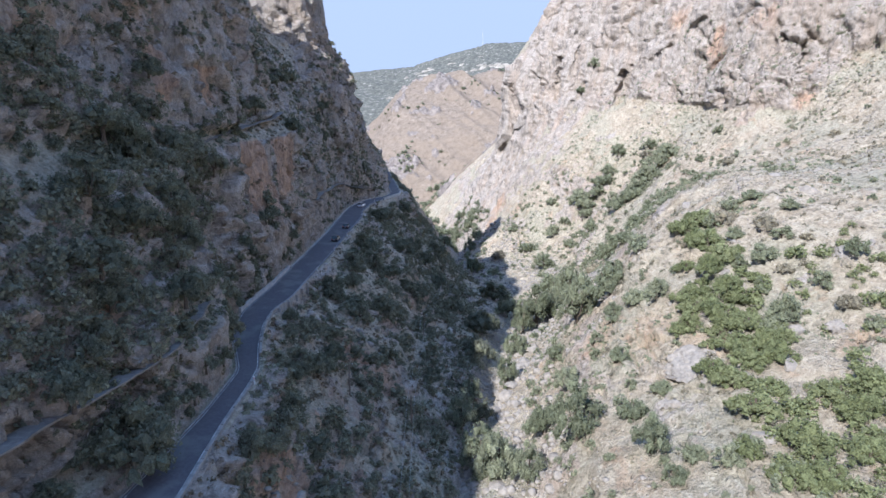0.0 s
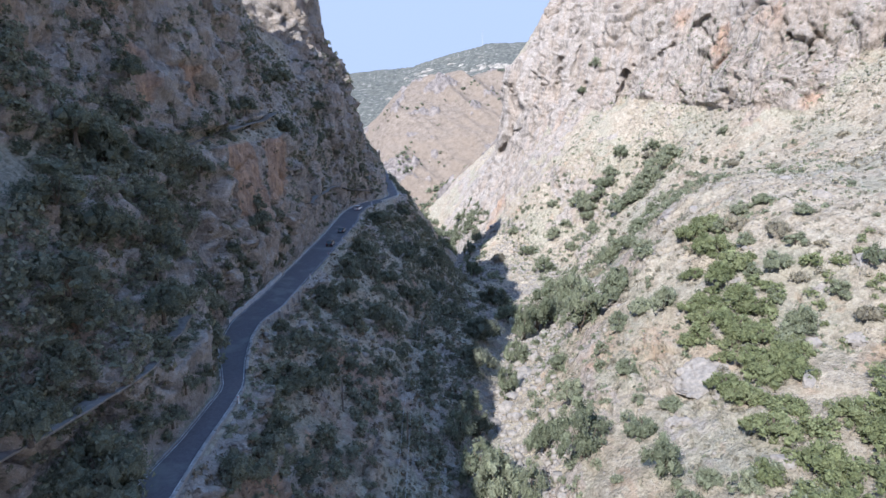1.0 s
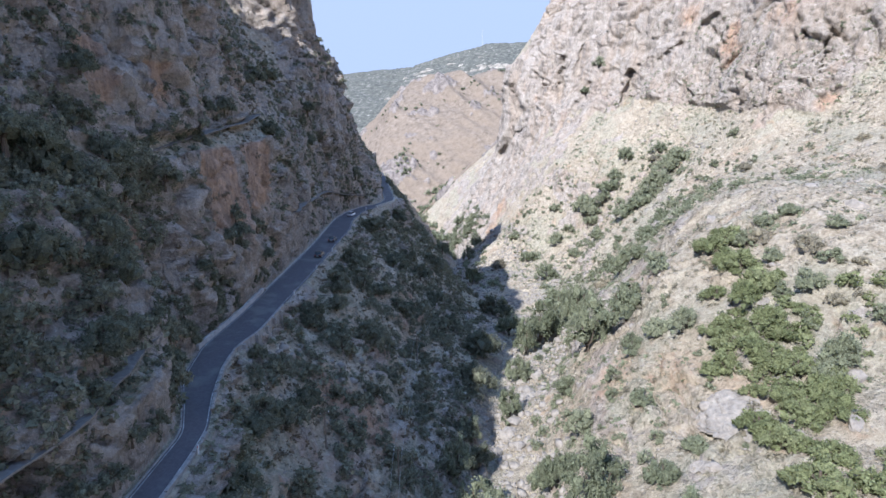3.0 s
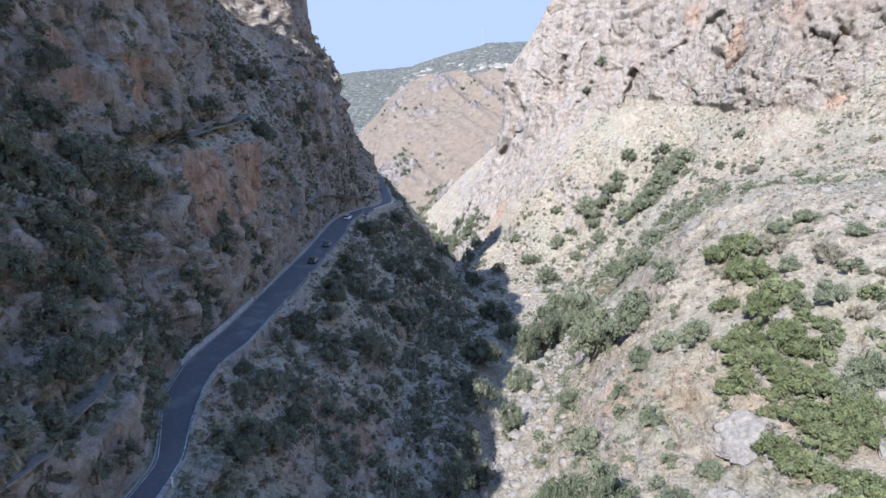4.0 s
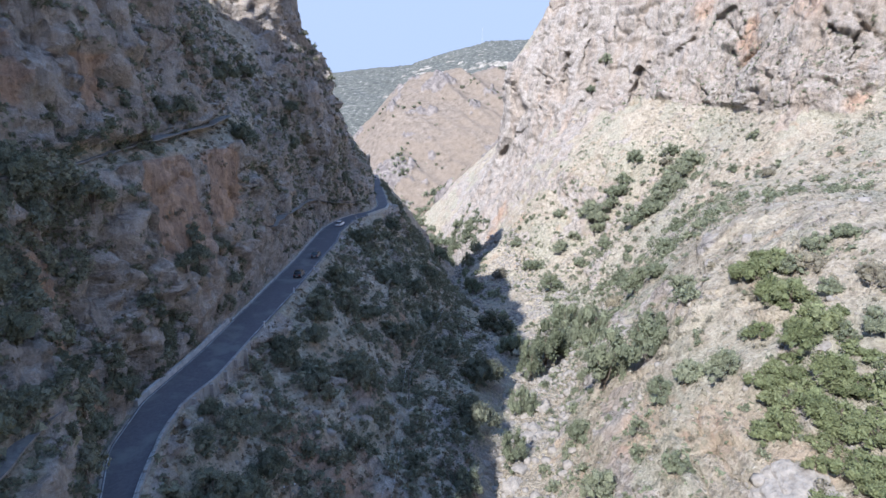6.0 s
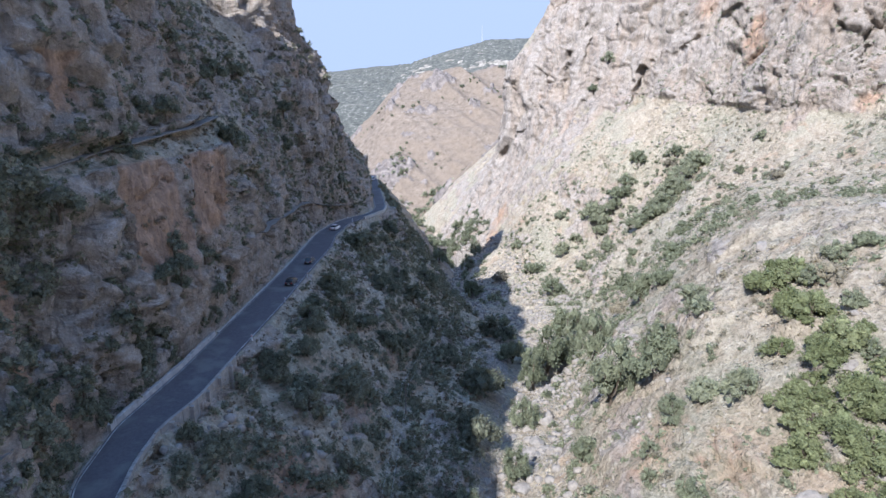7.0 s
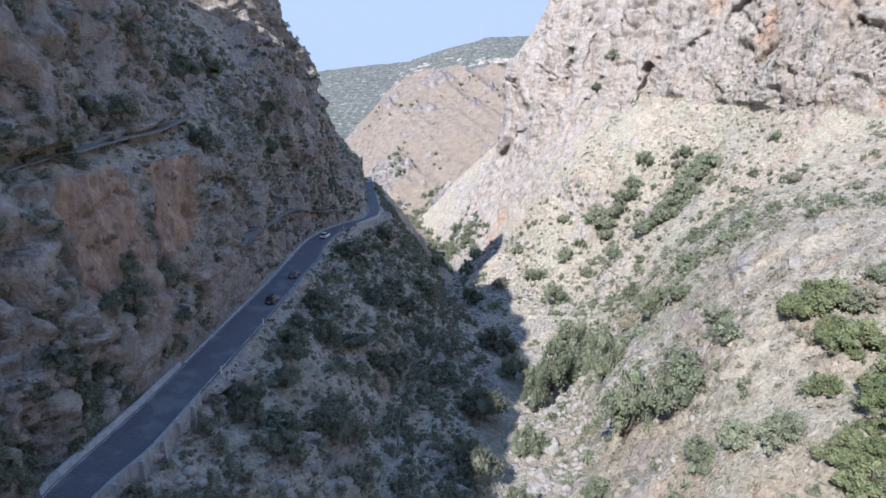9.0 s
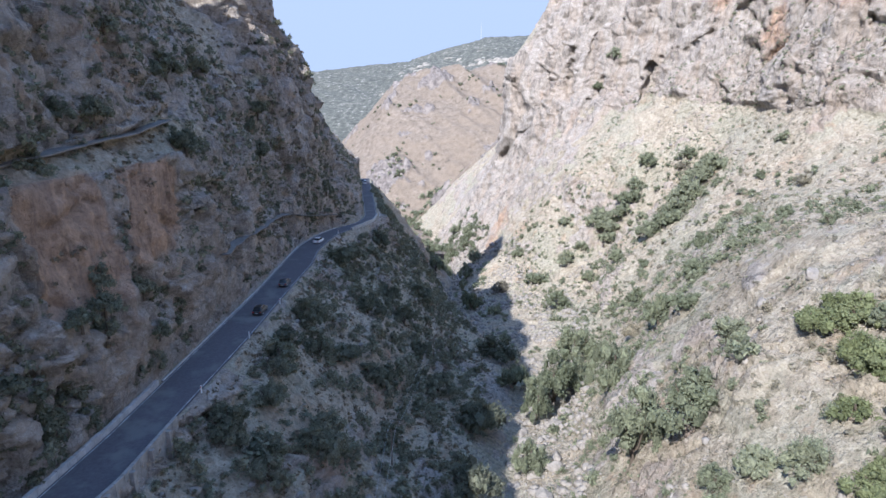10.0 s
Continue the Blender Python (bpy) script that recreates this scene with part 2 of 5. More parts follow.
M_BARK = speckled("bark", [(0.3, (0.07, 0.055, 0.042)), (0.7, (0.16, 0.13, 0.10))], 6.0, 0.95, 0.5, 0.03)


# ---- noise and interpolation ----
def hashed(ix, iy, iz, seed):
    n = (ix * 374761393 + iy * 668265263 + iz * 2147483647 + seed * 1274126177) & 0xFFFFFFFF
    n = ((n ^ (n >> 13)) * 1274126177) & 0xFFFFFFFF
    n = ((n ^ (n >> 16)) * 2246822519) & 0xFFFFFFFF
    return ((n ^ (n >> 15)) & 0xFFFF) / 32767.5 - 1.0


def lattice(p, seed=0):
    """Smooth value noise in -1..1 at the rows of p."""
    i = np.floor(p).astype(np.int64)
    f = p - i
    f = f * f * f * (f * (f * 6 - 15) + 10)
    out = 0
    for dx in (0, 1):
        wx = f[:, 0] if dx else 1 - f[:, 0]
        for dy in (0, 1):
            wy = f[:, 1] if dy else 1 - f[:, 1]
            for dz in (0, 1):
                wz = f[:, 2] if dz else 1 - f[:, 2]
                out = out + wx * wy * wz * hashed(i[:, 0] + dx, i[:, 1] + dy, i[:, 2] + dz, seed)
    return out


def fractal(p, size, octaves=4, seed=0, ridged=False, gain=0.5):
    out, amp, q = np.zeros(len(p)), 1.0, p / size
    for k in range(octaves):
        n = lattice(q + 17.3 * k, seed + k)
        out += amp * ((1 - 2 * np.abs(n)) if ridged else n)
        amp, q = amp * gain, q * 2.03
    return out


def cells(p, size, seed):
    """Cracked blocks: the distance to the nearest crack, in parts of a block, and a random value for each block."""
    q = p / size
    i = np.floor(q).astype(np.int64)
    f1, f2, who = np.full(len(p), 9.0), np.full(len(p), 9.0), np.zeros(len(p))
    for dx in (-1, 0, 1):
        for dy in (-1, 0, 1):
            for dz in (-1, 0, 1):
                c = i + np.array((dx, dy, dz))
                o = [0.5 + 0.42 * hashed(c[:, 0], c[:, 1], c[:, 2], seed + k) for k in range(3)]
                d = (c[:, 0] + o[0] - q[:, 0]) ** 2 + (c[:, 1] + o[1] - q[:, 1]) ** 2 + (c[:, 2] + o[2] - q[:, 2]) ** 2
                near = d < f1
                f2 = np.where(near, f1, np.minimum(f2, d))
                who = np.where(near, hashed(c[:, 0], c[:, 1], c[:, 2], seed + 7), who)
                f1 = np.minimum(f1, d)
    return np.sqrt(f2) - np.sqrt(f1), who


def along(ys, keys, column, soft=4.0):
    """Values of a break line at ys, softened over that many metres."""
    k = np.array(keys, float)
    fine = np.arange(k[0, 0] - 30, k[-1, 0] + 30, 0.5)
    v = np.interp(fine, k[:, 0], k[:, column])
    n = max(1, int(soft / 0.5)) | 1
    v = np.convolve(np.pad(v, n // 2, mode="edge"), np.ones(n) / n, "valid")
    return np.interp(ys, fine, v)


# ---- the plan: break lines as (y, x, z) ----
CREEK = [(-200, -6, 52), (20, -4, 36), (70, -3, 33.5), (95, -2, 31), (118, 4, 28.8), (128, 5.5, 28), (142, 5, 27), (157, 7.5, 26), (172, 8.3, 25), (198, 11, 22.5), (221, 14, 20), (250, 10, 17),
         (280, 2, 13.5), (316, -9, 10), (340, -10, 7.5), (391, -9, 0), (412, -11, -5), (460, -25, -10), (520, -60, -14)]
ROAD_IN = [(-200, -36), (20, -35), (51, -34.2), (66, -33.4), (79, -33.8), (86, -37), (93, -40.5), (104, -42.6), (120, -42.1), (142, -42.6), (176, -43.4),
           (206, -45.2), (213, -45.4), (225, -44), (236, -41), (245, -36.8), (255, -36), (265, -37), (295, -43), (345, -53), (372, -58)]
ROAD_OUT = [(-200, -29.5), (20, -28), (51, -28.7), (65, -30), (74, -30.4), (80, -31), (88, -33.8), (97, -36.2), (104, -37), (111, -35.8), (125, -36), (150, -36.1),
            (176, -37), (195, -37.3), (209, -39.1), (226, -38.6), (237, -34.8), (250, -31.7), (265, -32.8), (295, -38.3), (345, -48.5), (372, -53.5)]
ROAD_Z = [(-200, 61.5), (230, 61.5), (245, 61), (265, 60), (300, 58.8), (345, 58.4), (372, 58.4)]
LEFT = [
    [(-200, -8, 50), (20, -6, 38), (70, -6, 37), (95, -5, 35.5), (118, -6, 36), (146, -4, 33), (165, -6, 33), (190, -4, 30.5), (203, -3, 29), (250, -4, 23.5), (300, -15, 20), (340, -21, 18), (350, -22, 16)],
    [(-200, -15, 52), (20, -15, 45), (100, -17, 45), (122, -15, 39.5), (140, -14, 38.5), (165, -17, 38.5), (190, -13, 34.5), (203, -11, 33.5), (250, -14, 36), (300, -22, 33), (340, -28, 30), (350, -30, 30)],
    [(-200, -22, 56), (20, -22, 50), (90, -22, 47.5), (110, -22.5, 48), (130, -22.5, 50.5), (150, -19, 44), (163, -25, 49), (185, -22, 50.5), (210, -24, 48), (240, -22, 46), (280, -28, 45), (340, -37, 42), (350, -39, 42)],
    [(-200, -27, 59), (20, -27, 58), (70, -28, 58), (88, -31, 58), (98, -34.6, 59.6), (104, -35.4, 60.0), (111, -34.6, 58.9), (119, -34.9, 58.2), (127, -35.2, 57.8), (134, -32.5, 58), (160, -32.5, 58.5), (200, -34, 57.5), (240, -29, 56), (265, -30, 56), (300, -35.5, 55), (340, -45, 53), (350, -48, 53)],
]
WALL = [
    [(-200, -40, 68), (20, -37, 68), (44, -38.6, 66.5), (53, -39.4, 66), (60, -38, 66.5), (66, -36, 67.5), (71, -34.8, 69), (80, -36.5, 69), (90, -42, 68), (104, -44, 68), (117, -43.4, 68), (140, -43.7, 68), (160, -44.6, 68), (200, -47.6, 68), (225, -46.6, 68), (240, -43, 68), (265, -39.6, 67), (300, -46, 66), (340, -55, 64), (350, -60, 64)],
    [(-200, -44, 75), (20, -40, 72), (54, -39.5, 73), (59, -37.2, 72.5), (73, -40, 72.5), (86, -41, 76), (95, -44.6, 75), (120, -44.8, 74), (144, -44.2, 74), (165, -46, 75), (195, -48.7, 78), (213, -50.5, 80), (235, -47, 78), (265, -44, 74), (300, -49, 74), (333, -54, 72), (350, -62, 70)],
    [(-200, -50, 92), (20, -47, 90), (60, -47, 89), (83, -47.5, 90), (110, -47, 91), (125, -47, 91), (143, -45, 91.5), (160, -48, 91), (195, -51, 90), (213, -51, 88), (236, -44.5, 94), (250, -48, 91), (265, -52, 88), (300, -57, 86), (333, -60, 80), (350, -70, 78)],
    [(-200, -55, 97), (20, -51, 94), (83, -51.5, 95), (110, -50.2, 93.5), (125, -50.7, 94), (143, -49.5, 94.5), (160, -53, 97), (200, -54, 101), (225, -50, 101), (236, -44.2, 99), (250, -52, 96), (265, -58, 93), (300, -66, 91), (333, -70, 86), (350, -80, 84)],
    [(-200, -60, 112), (20, -56, 110), (94, -56.5, 107), (111, -52, 107), (127, -51.5, 109), (155, -56, 108), (178, -62, 115), (205, -64, 115), (217, -59, 116), (225, -56, 118), (234, -47.5, 112), (242, -52, 108), (265, -75, 103), (300, -92, 102), (350, -110, 100)],
    [(-200, -64, 130), (20, -60, 128), (94, -60, 126), (127, -55, 126), (160, -60, 126), (178, -68, 127), (207, -76, 127), (219, -58, 128), (224, -57, 128), (232, -56, 124), (242, -64, 118), (265, -95, 113), (300, -115, 112), (350, -140, 110)],
    [(-200, -70, 158), (-60, -69, 162), (-10, -69, 165), (20, -69, 164), (40, -68, 168), (56, -68, 178), (80, -69, 187), (110, -69, 184), (144, -70, 181), (160, -71, 178), (168, -72, 168), (178, -75, 152), (187, -80, 142), (209, -82, 134), (214, -63, 146), (219, -55, 164), (227, -55, 170), (233, -56, 162), (245, -75, 126), (265, -110, 120), (300, -140, 120), (350, -170, 115)],
    [(-200, -260, 190), (-10, -250, 190), (60, -245, 165), (144, -240, 148), (199, -230, 132), (232, -220, 128), (265, -240, 125), (300, -260, 125), (350, -300, 115)],
]
# sections of the sunlit side: y, then (x, z) pairs from the bank up to the top of the cliffs
RIGHT = [
    (-200, [(12, 56), (20, 60), (30, 64), (45, 66), (60, 70), (80, 78), (110, 92), (150, 110), (190, 130), (240, 150), (300, 160)]),
    (20, [(10, 40), (20, 47), (30, 51), (40, 53), (52, 57), (66, 64), (92, 78), (130, 96), (180, 120), (240, 150), (300, 160)]),
    (70, [(10, 38), (18, 46), (29, 51.5), (36, 54), (48, 57), (64, 63), (92, 77), (130, 95), (180, 120), (240, 150), (300, 160)]),
    (95, [(12, 35), (20, 45), (28, 50), (35, 54.5), (44, 59.5), (55, 63), (66, 69), (92, 82), (150, 104), (240, 150), (300, 160)]),
    (118, [(13, 33), (20, 41), (27, 52), (34, 58.5), (43, 65), (52, 70), (62, 77), (84, 83), (140, 100), (240, 150), (300, 160)]),
    (140, [(17, 35), (24, 44), (30, 51), (36, 62), (42, 67.5), (48, 73), (60, 80), (82, 83.5), (130, 95), (230, 150), (300, 165)]),
    (160, [(20, 29), (27, 38), (35, 52), (43, 62), (51, 72), (59, 78.5), (69, 81), (90, 83), (130, 91), (220, 150), (300, 170)]),
    (190, [(25, 24), (33, 32), (42, 46), (52, 60), (61, 69), (71, 75), (92, 77), (118, 83), (160, 106), (210, 155), (300, 180)]),
    (220, [(28, 21), (36, 26), (48, 40), (60, 57), (71, 68), (86, 73), (104, 77), (132, 91), (160, 122), (190, 160), (300, 190)]),
    (250, [(34, 21), (43, 26), (55, 38), (64, 47), (73, 56), (87, 68), (104, 78), (126, 94), (143, 117), (158, 165), (300, 200)]),
    (262, [(36, 21), (46, 27), (56, 40), (64, 48), (74, 57), (88, 69), (103, 81), (117, 98), (124, 116), (140, 168), (300, 205)]),
    (275, [(36, 21), (48, 27), (57, 42), (64, 48), (75, 57), (88, 69), (100, 83), (111, 95), (117, 115), (130, 170), (300, 210)]),
    (302, [(28, 21), (40, 28), (52, 35), (60, 44), (71, 56), (84, 69), (97, 83), (109, 97), (114, 116), (127, 175), (300, 220)]),
    (336, [(18, 28), (30, 44), (40, 56), (47, 67), (57, 78), (68, 87), (77, 94), (83, 100), (98, 122), (112, 180), (300, 230)]),
    (380, [(3, 14), (11, 28), (20, 44), (29, 59), (38, 74), (46, 85), (52, 96), (58, 108), (66, 130), (90, 185), (300, 235)]),
    (430, [(-12, 2), (-5, 17), (3, 33), (10, 49), (16, 64), (19, 82), (21, 106), (23, 121), (35, 139), (55, 172), (300, 240)]),
    (462, [(-21, 0), (-11, 15), (0, 31), (9, 47), (17, 62), (27, 88), (30, 104), (34, 121), (46, 139), (68, 172), (300, 240)]),
    (520, [(-48, 0), (-28, 20), (-8, 41), (10, 57), (27, 72), (74, 82), (82, 98), (90, 114), (105, 130), (130, 160), (320, 230)]),
]


# iron-stained places: x, y, z, reach
OCHRE = [(-47, 124, 84, 6), (-54, 119, 102, 8), (-55, 150, 104, 8), (-26, 168, 50, 4), (-39, 51, 76, 5), (-60, 100, 112, 10), (-57, 75, 108, 9),
         (115, 302, 122, 9), (118, 276, 134, 10), (103, 332, 140, 9), (33, 136, 51, 5), (36, 112, 55, 8), (29, 118, 50, 6), (41, 100, 57, 5), (-15, 160, 38, 6), (22, 345, 40, 10), (10, 370, 25, 8), (130, 250, 98, 5), (116, 303, 128, 7), (114, 301, 116, 6), (17, 377, 36, 9), (-46, 92, 70, 5), (-45, 98, 66, 4), (-22, 110, 47, 13), (-20, 85, 46, 13), (-24, 140, 48, 11), (-18, 175, 42, 13), (-22, 62, 49, 13)]
# clefts and caves in the sunlit cliffs: two ends, reach, depth
CLEFTS = [((81, 346, 112), (78, 341, 98), 3.6, 8), ((82, 343, 107), (85, 348, 117), 1.3, 2.5), ((52, 393, 123), (49, 382, 97), 2.0, 5), ((61, 383, 134), (58, 379, 113), 2.0, 4.5), ((60, 365, 100), (63, 366, 108), 2.0, 3),
          ((93, 337, 119), (99, 328, 126), 1.7, 2.6), ((105, 321, 132), (110, 315, 137), 1.8, 2.8), ((29, 401, 83), (22, 417, 74), 2.4, 4.6), ((22, 417, 74), (18, 428, 64), 2.4, 5),
          ((132, 260, 124), (130, 258, 112), 1.3, 3), ((127, 265, 125), (126, 266, 122), 1.4, 2.2), ((117, 304, 128), (113, 300, 115), 1.0, 1.6), ((105, 289, 92), (104, 281, 88), 1.2, 2),
          ((54, 368, 91), (57, 369, 98), 1.5, 2.5), ((60, 390, 138), (65, 387, 147), 1.5, 3), ((109, 312, 111), (104, 322, 107), 1.1, 1.6), ((42, 395, 118), (41, 390, 106), 1.3, 2.4)]


# smooth orange faces of the shaded wall: y from, to, z from, to
PANELS = [(117, 131, 77, 92), (135, 148, 79, 91), (92.3, 96, 64, 84.5), (112, 117, 98.5, 105.5), (99, 104, 100, 108), (143, 149, 102, 108), (58, 62, 73, 80)]


def sheet(lines, counts):
    """Points of a surface swept over break lines: arrays (n, 3) with x, y, z each; counts: pieces between one line and the next."""
    rows = []
    for (a, b, n) in zip(lines[:-1], lines[1:], counts):
        for k in range(n):
            rows.append(a + (b - a) * (k / n))
    rows.append(lines[-1])
    return np.stack(rows, 1)


def grid_normals(g):
    du, dv = np.gradient(g, axis=0), np.gradient(g, axis=1)
    n = np.cross(dv, du)
    return n / np.maximum(np.linalg.norm(n, axis=2, keepdims=True), 1e-9)


def soften(g, times):
    """Rounds the bends between the break lines across the sheet."""
    for _ in range(times):
        g[:, 1:-1] = 0.25 * g[:, :-2] + 0.5 * g[:, 1:-1] + 0.25 * g[:, 2:]
    return g


def smooth01(v, lo, hi):
    v = np.clip((v - lo) / (hi - lo), 0, 1)
    return v * v * (3 - 2 * v)


def roughen(g, keep, scale, seed, most=None, cut=1.0):
    """Rock relief along the normals: buttresses, flutes, fissures, ledges and outcrops, none where keep is 0.
    Returns the surface and how rocky it is."""
    n = grid_normals(g)
    n = n * np.sign(n[..., 2].mean())
    p = g.reshape(-1, 3)
    up = np.clip(n[..., 2].reshape(-1), 0, 1)
    steep = smooth01(0.68 - up, 0.0, 0.3)
    warp = np.stack([fractal(p, 14 * scale, 3, seed + 71), fractal(p, 14 * scale, 3, seed + 75), fractal(p, 14 * scale, 3, seed + 79)], 1) * 4 * scale
    lean = p + warp + np.stack([0.25 * p[:, 2], 0.35 * p[:, 2], 0 * p[:, 2]], 1)
    tall = lean * np.array([1, 1, 0.2])
    big = fractal(tall, 26 * scale, 3, seed + 3, True) - 0.3
    mid = fractal(tall, 9 * scale, 3, seed + 11, True) - 0.3
    small = fractal(p + 0.4 * warp, 2.6, 3, seed + 23, True) - 0.3
    fine = fractal(p, 1.1, 2, seed + 31)
    fissure = np.exp(-(lattice(tall / (11 * scale), seed + 91) / 0.05) ** 2) * smooth01(lattice(p / (20 * scale), seed + 93), -0.1, 0.4)
    crack, block = cells(lean * np.array([1, 1, 0.45]), 6.5 * scale, seed + 101)
    crack2, block2 = cells((p + 0.4 * warp) * np.array([1, 1, 0.7]), 1.9, seed + 121)
    open_ = smooth01(lattice(p / (7 * scale), seed + 131), -0.25, 0.45)
    ledge = (p[:, 2] + 5 * lattice(p / 17, seed + 95) + 1.5 * lattice(p / 5, seed + 97)) / (7.5 * scale)
    ledge = smooth01(ledge - np.floor(ledge), 0.0, 0.75) - smooth01(ledge - np.floor(ledge), 0.85, 1.0) - 0.4
    crack3, block3 = cells((p + 0.6 * warp) * np.array([1, 1, 0.55]), 3.3 * scale, seed + 141)
    blocks = 0.34 * scale * (block3 - 0.9 * open_ * np.exp(-(crack3 / 0.08) ** 2)) + scale * (1.0 * cut * block - 2.1 * cut * open_ * np.exp(-(crack / 0.06) ** 2)) + (0.75 / max(scale, 0.8)) ** 1.5 * (0.6 * block2 - 0.8 * open_ * np.exp(-(crack2 / 0.12) ** 2))
    d = steep * (scale * (1.9 * big + 0.95 * mid - 2.4 * cut * fissure) + 0.5 * small + 0.22 * fine + 0.32 * ledge + blocks + 0.35)
    crop = smooth01(fractal(p, 8, 3, seed + 37) + 0.6 * lattice(p / 45, seed + 39), 0.22, 0.7)
    d += (1 - steep) * (0.8 * fractal(p, 17, 3, seed + 41) + 0.4 * fractal(p, 4, 3, seed + 47) + 0.22 * fine + crop * (0.55 + 0.6 * blocks))
    rock = np.clip(steep + crop * 0.9, 0, 1) + 0.2 * small - 0.1
    if most is not None:
        over = np.maximum(d - most.reshape(-1), 0)
        d = d - over - 0.55 * np.minimum(over, 2.5)
    return g + (d * keep.reshape(-1))[:, None].reshape(*g.shape[:2], 1) * n, rock.reshape(g.shape[:2])


def hollow(g, rows):
    """Caves and clefts pressed into the sunlit cliffs between two ends."""
    for p0, p1, reach, depth in rows:
        a, e = np.array(p0, float), np.array(p1, float) - np.array(p0, float)
        f = np.clip(((g - a) @ e) / (e @ e), 0, 1)
        away = g - (a + f[..., None] * e)
        away = away * np.array([1.0, 0.6, 1.0])
        r = reach * (1.0 + 0.3 * lattice(g.reshape(-1, 3) / 3.5, 413).reshape(g.shape[:2]))
        w = np.exp(-((away ** 2).sum(2) / r ** 2) ** 3)
        g = g + w[..., None] * depth * np.array([0.3, 0.92, 0.2])
    return g


def steps(*spans):
    return np.unique(np.concatenate([np.arange(a, b, s) for a, b, s in spans]))


def creek_line(ys):
    return np.stack([along(ys, CREEK, 1, 10), ys, along(ys, CREEK, 2, 10)], 1)


def panel_mask(v):
    """How far points lie in the smooth orange faces of the shaded wall."""
    out = np.zeros(v.shape[:-1])
    for y0, y1, z0, z1 in PANELS:
        wob = 1.6 * lattice(v.reshape(-1, 3) / 4.0, 517).reshape(out.shape)
        y, z = v[..., 1] + 0.6 * wob, v[..., 2] + wob
        m = smooth01(y, y0 - 0.6, y0 + 0.6) * smooth01(-y, -y1 - 0.6, -y1 + 0.6) * smooth01(z, z0 - 1.5, z0 + 1.5) * smooth01(-z, -z1 - 0.5, -z1 + 0.5)
        out = np.maximum(out, m * (v[..., 0] < -30))
    return out


def left_sheet():
    ys = steps((-200, -20, 5.0), (-20, 40, 1.5), (40, 250, 0.55), (250, 373, 0.85))
    at = lambda keys, soft=6: np.stack([along(ys, keys, 1, soft), ys, along(ys, keys, 2, soft)], 1)
    rz = along(ys, ROAD_Z, 1, 8)
    rim = np.interp(ys, [101, 103.5, 124.5, 127], [0.9, 0.2, 0.2, 0.9])
    outer = np.stack([along(ys, ROAD_OUT, 1, 3) + rim, ys, rz - 0.12], 1)
    inner = np.stack([along(ys, ROAD_IN, 1, 3) - 0.7, ys, rz - 0.12], 1)
    walls = [at(k) for k in WALL]
    jag = np.stack([ys / 8.0, 0 * ys, 0 * ys], 1)
    walls[6][:, 2] += (5.0 * lattice(jag, 611) + 2.5 * lattice(jag * 2.3, 613)) * smooth01(ys, 40, 80) * smooth01(-ys, -165, -150)
    lines = [creek_line(ys), *[at(k) for k in LEFT], outer, inner, *walls]
    counts = [18, 24, 26, 26, 12, 12, 18, 18, 34, 14, 28, 30, 16, 10]
    g = sheet(lines, counts)
    bench0, bench1 = sum(counts[:5]), sum(counts[:6])
    idx = np.arange(g.shape[1])
    keep = np.clip(np.maximum(bench0 - 1 - idx, idx - bench1) / 4.0, 0.0, 1.0)
    keep = keep * np.clip(idx / 10.0, 0.0, 1.0)
    soft = soften(g.copy(), 4)
    g = np.where((keep > 0.3)[None, :, None], soft, g)
    keep = np.repeat(keep[None, :], len(ys), 0)
    most = np.repeat((0.35 + np.clip((idx - bench1) / 12.0, 0, 40) + 40 * (idx < bench0))[None, :], len(ys), 0)
    flat = panel_mask(g)
    keep = keep * (1 - 0.62 * flat)
    g, rock = roughen(g, keep, 0.8, 0, most, 1.3)
    below = np.clip((bench0 - idx) / 4.0, 0, 1) * np.clip(idx / 24.0, 0, 1)
    return g, rock - 0.30 * below[None, :]


def right_sheet():
    ys = steps((-200, -20, 5.0), (-20, 30, 1.5), (30, 230, 0.7), (230, 350, 0.5), (350, 521, 0.9))
    lines = [creek_line(ys)]
    for k in range(len(RIGHT[0][1])):
        rows = [(s[0], *s[1][k]) for s in RIGHT]
        lines.append(np.stack([along(ys, rows, 1, 12), ys, along(ys, rows, 2, 12)], 1))
    counts = [16, 18, 18, 18, 18, 18, 24, 30, 44, 80, 14]
    g = soften(sheet(lines, counts), 5)
    idx = np.arange(g.shape[1])
    keep = np.repeat(np.clip(idx / 12.0, 0.0, 1.0)[None, :], len(ys), 0)
    lie = np.abs(grid_normals(g)[..., 2])
    g, rock = roughen(g, keep, 1.5, 300, None, 0.75)
    rock = rock - 0.5 * smooth01(lie, 0.55, 0.78)
    return hollow(g, CLEFTS), rock


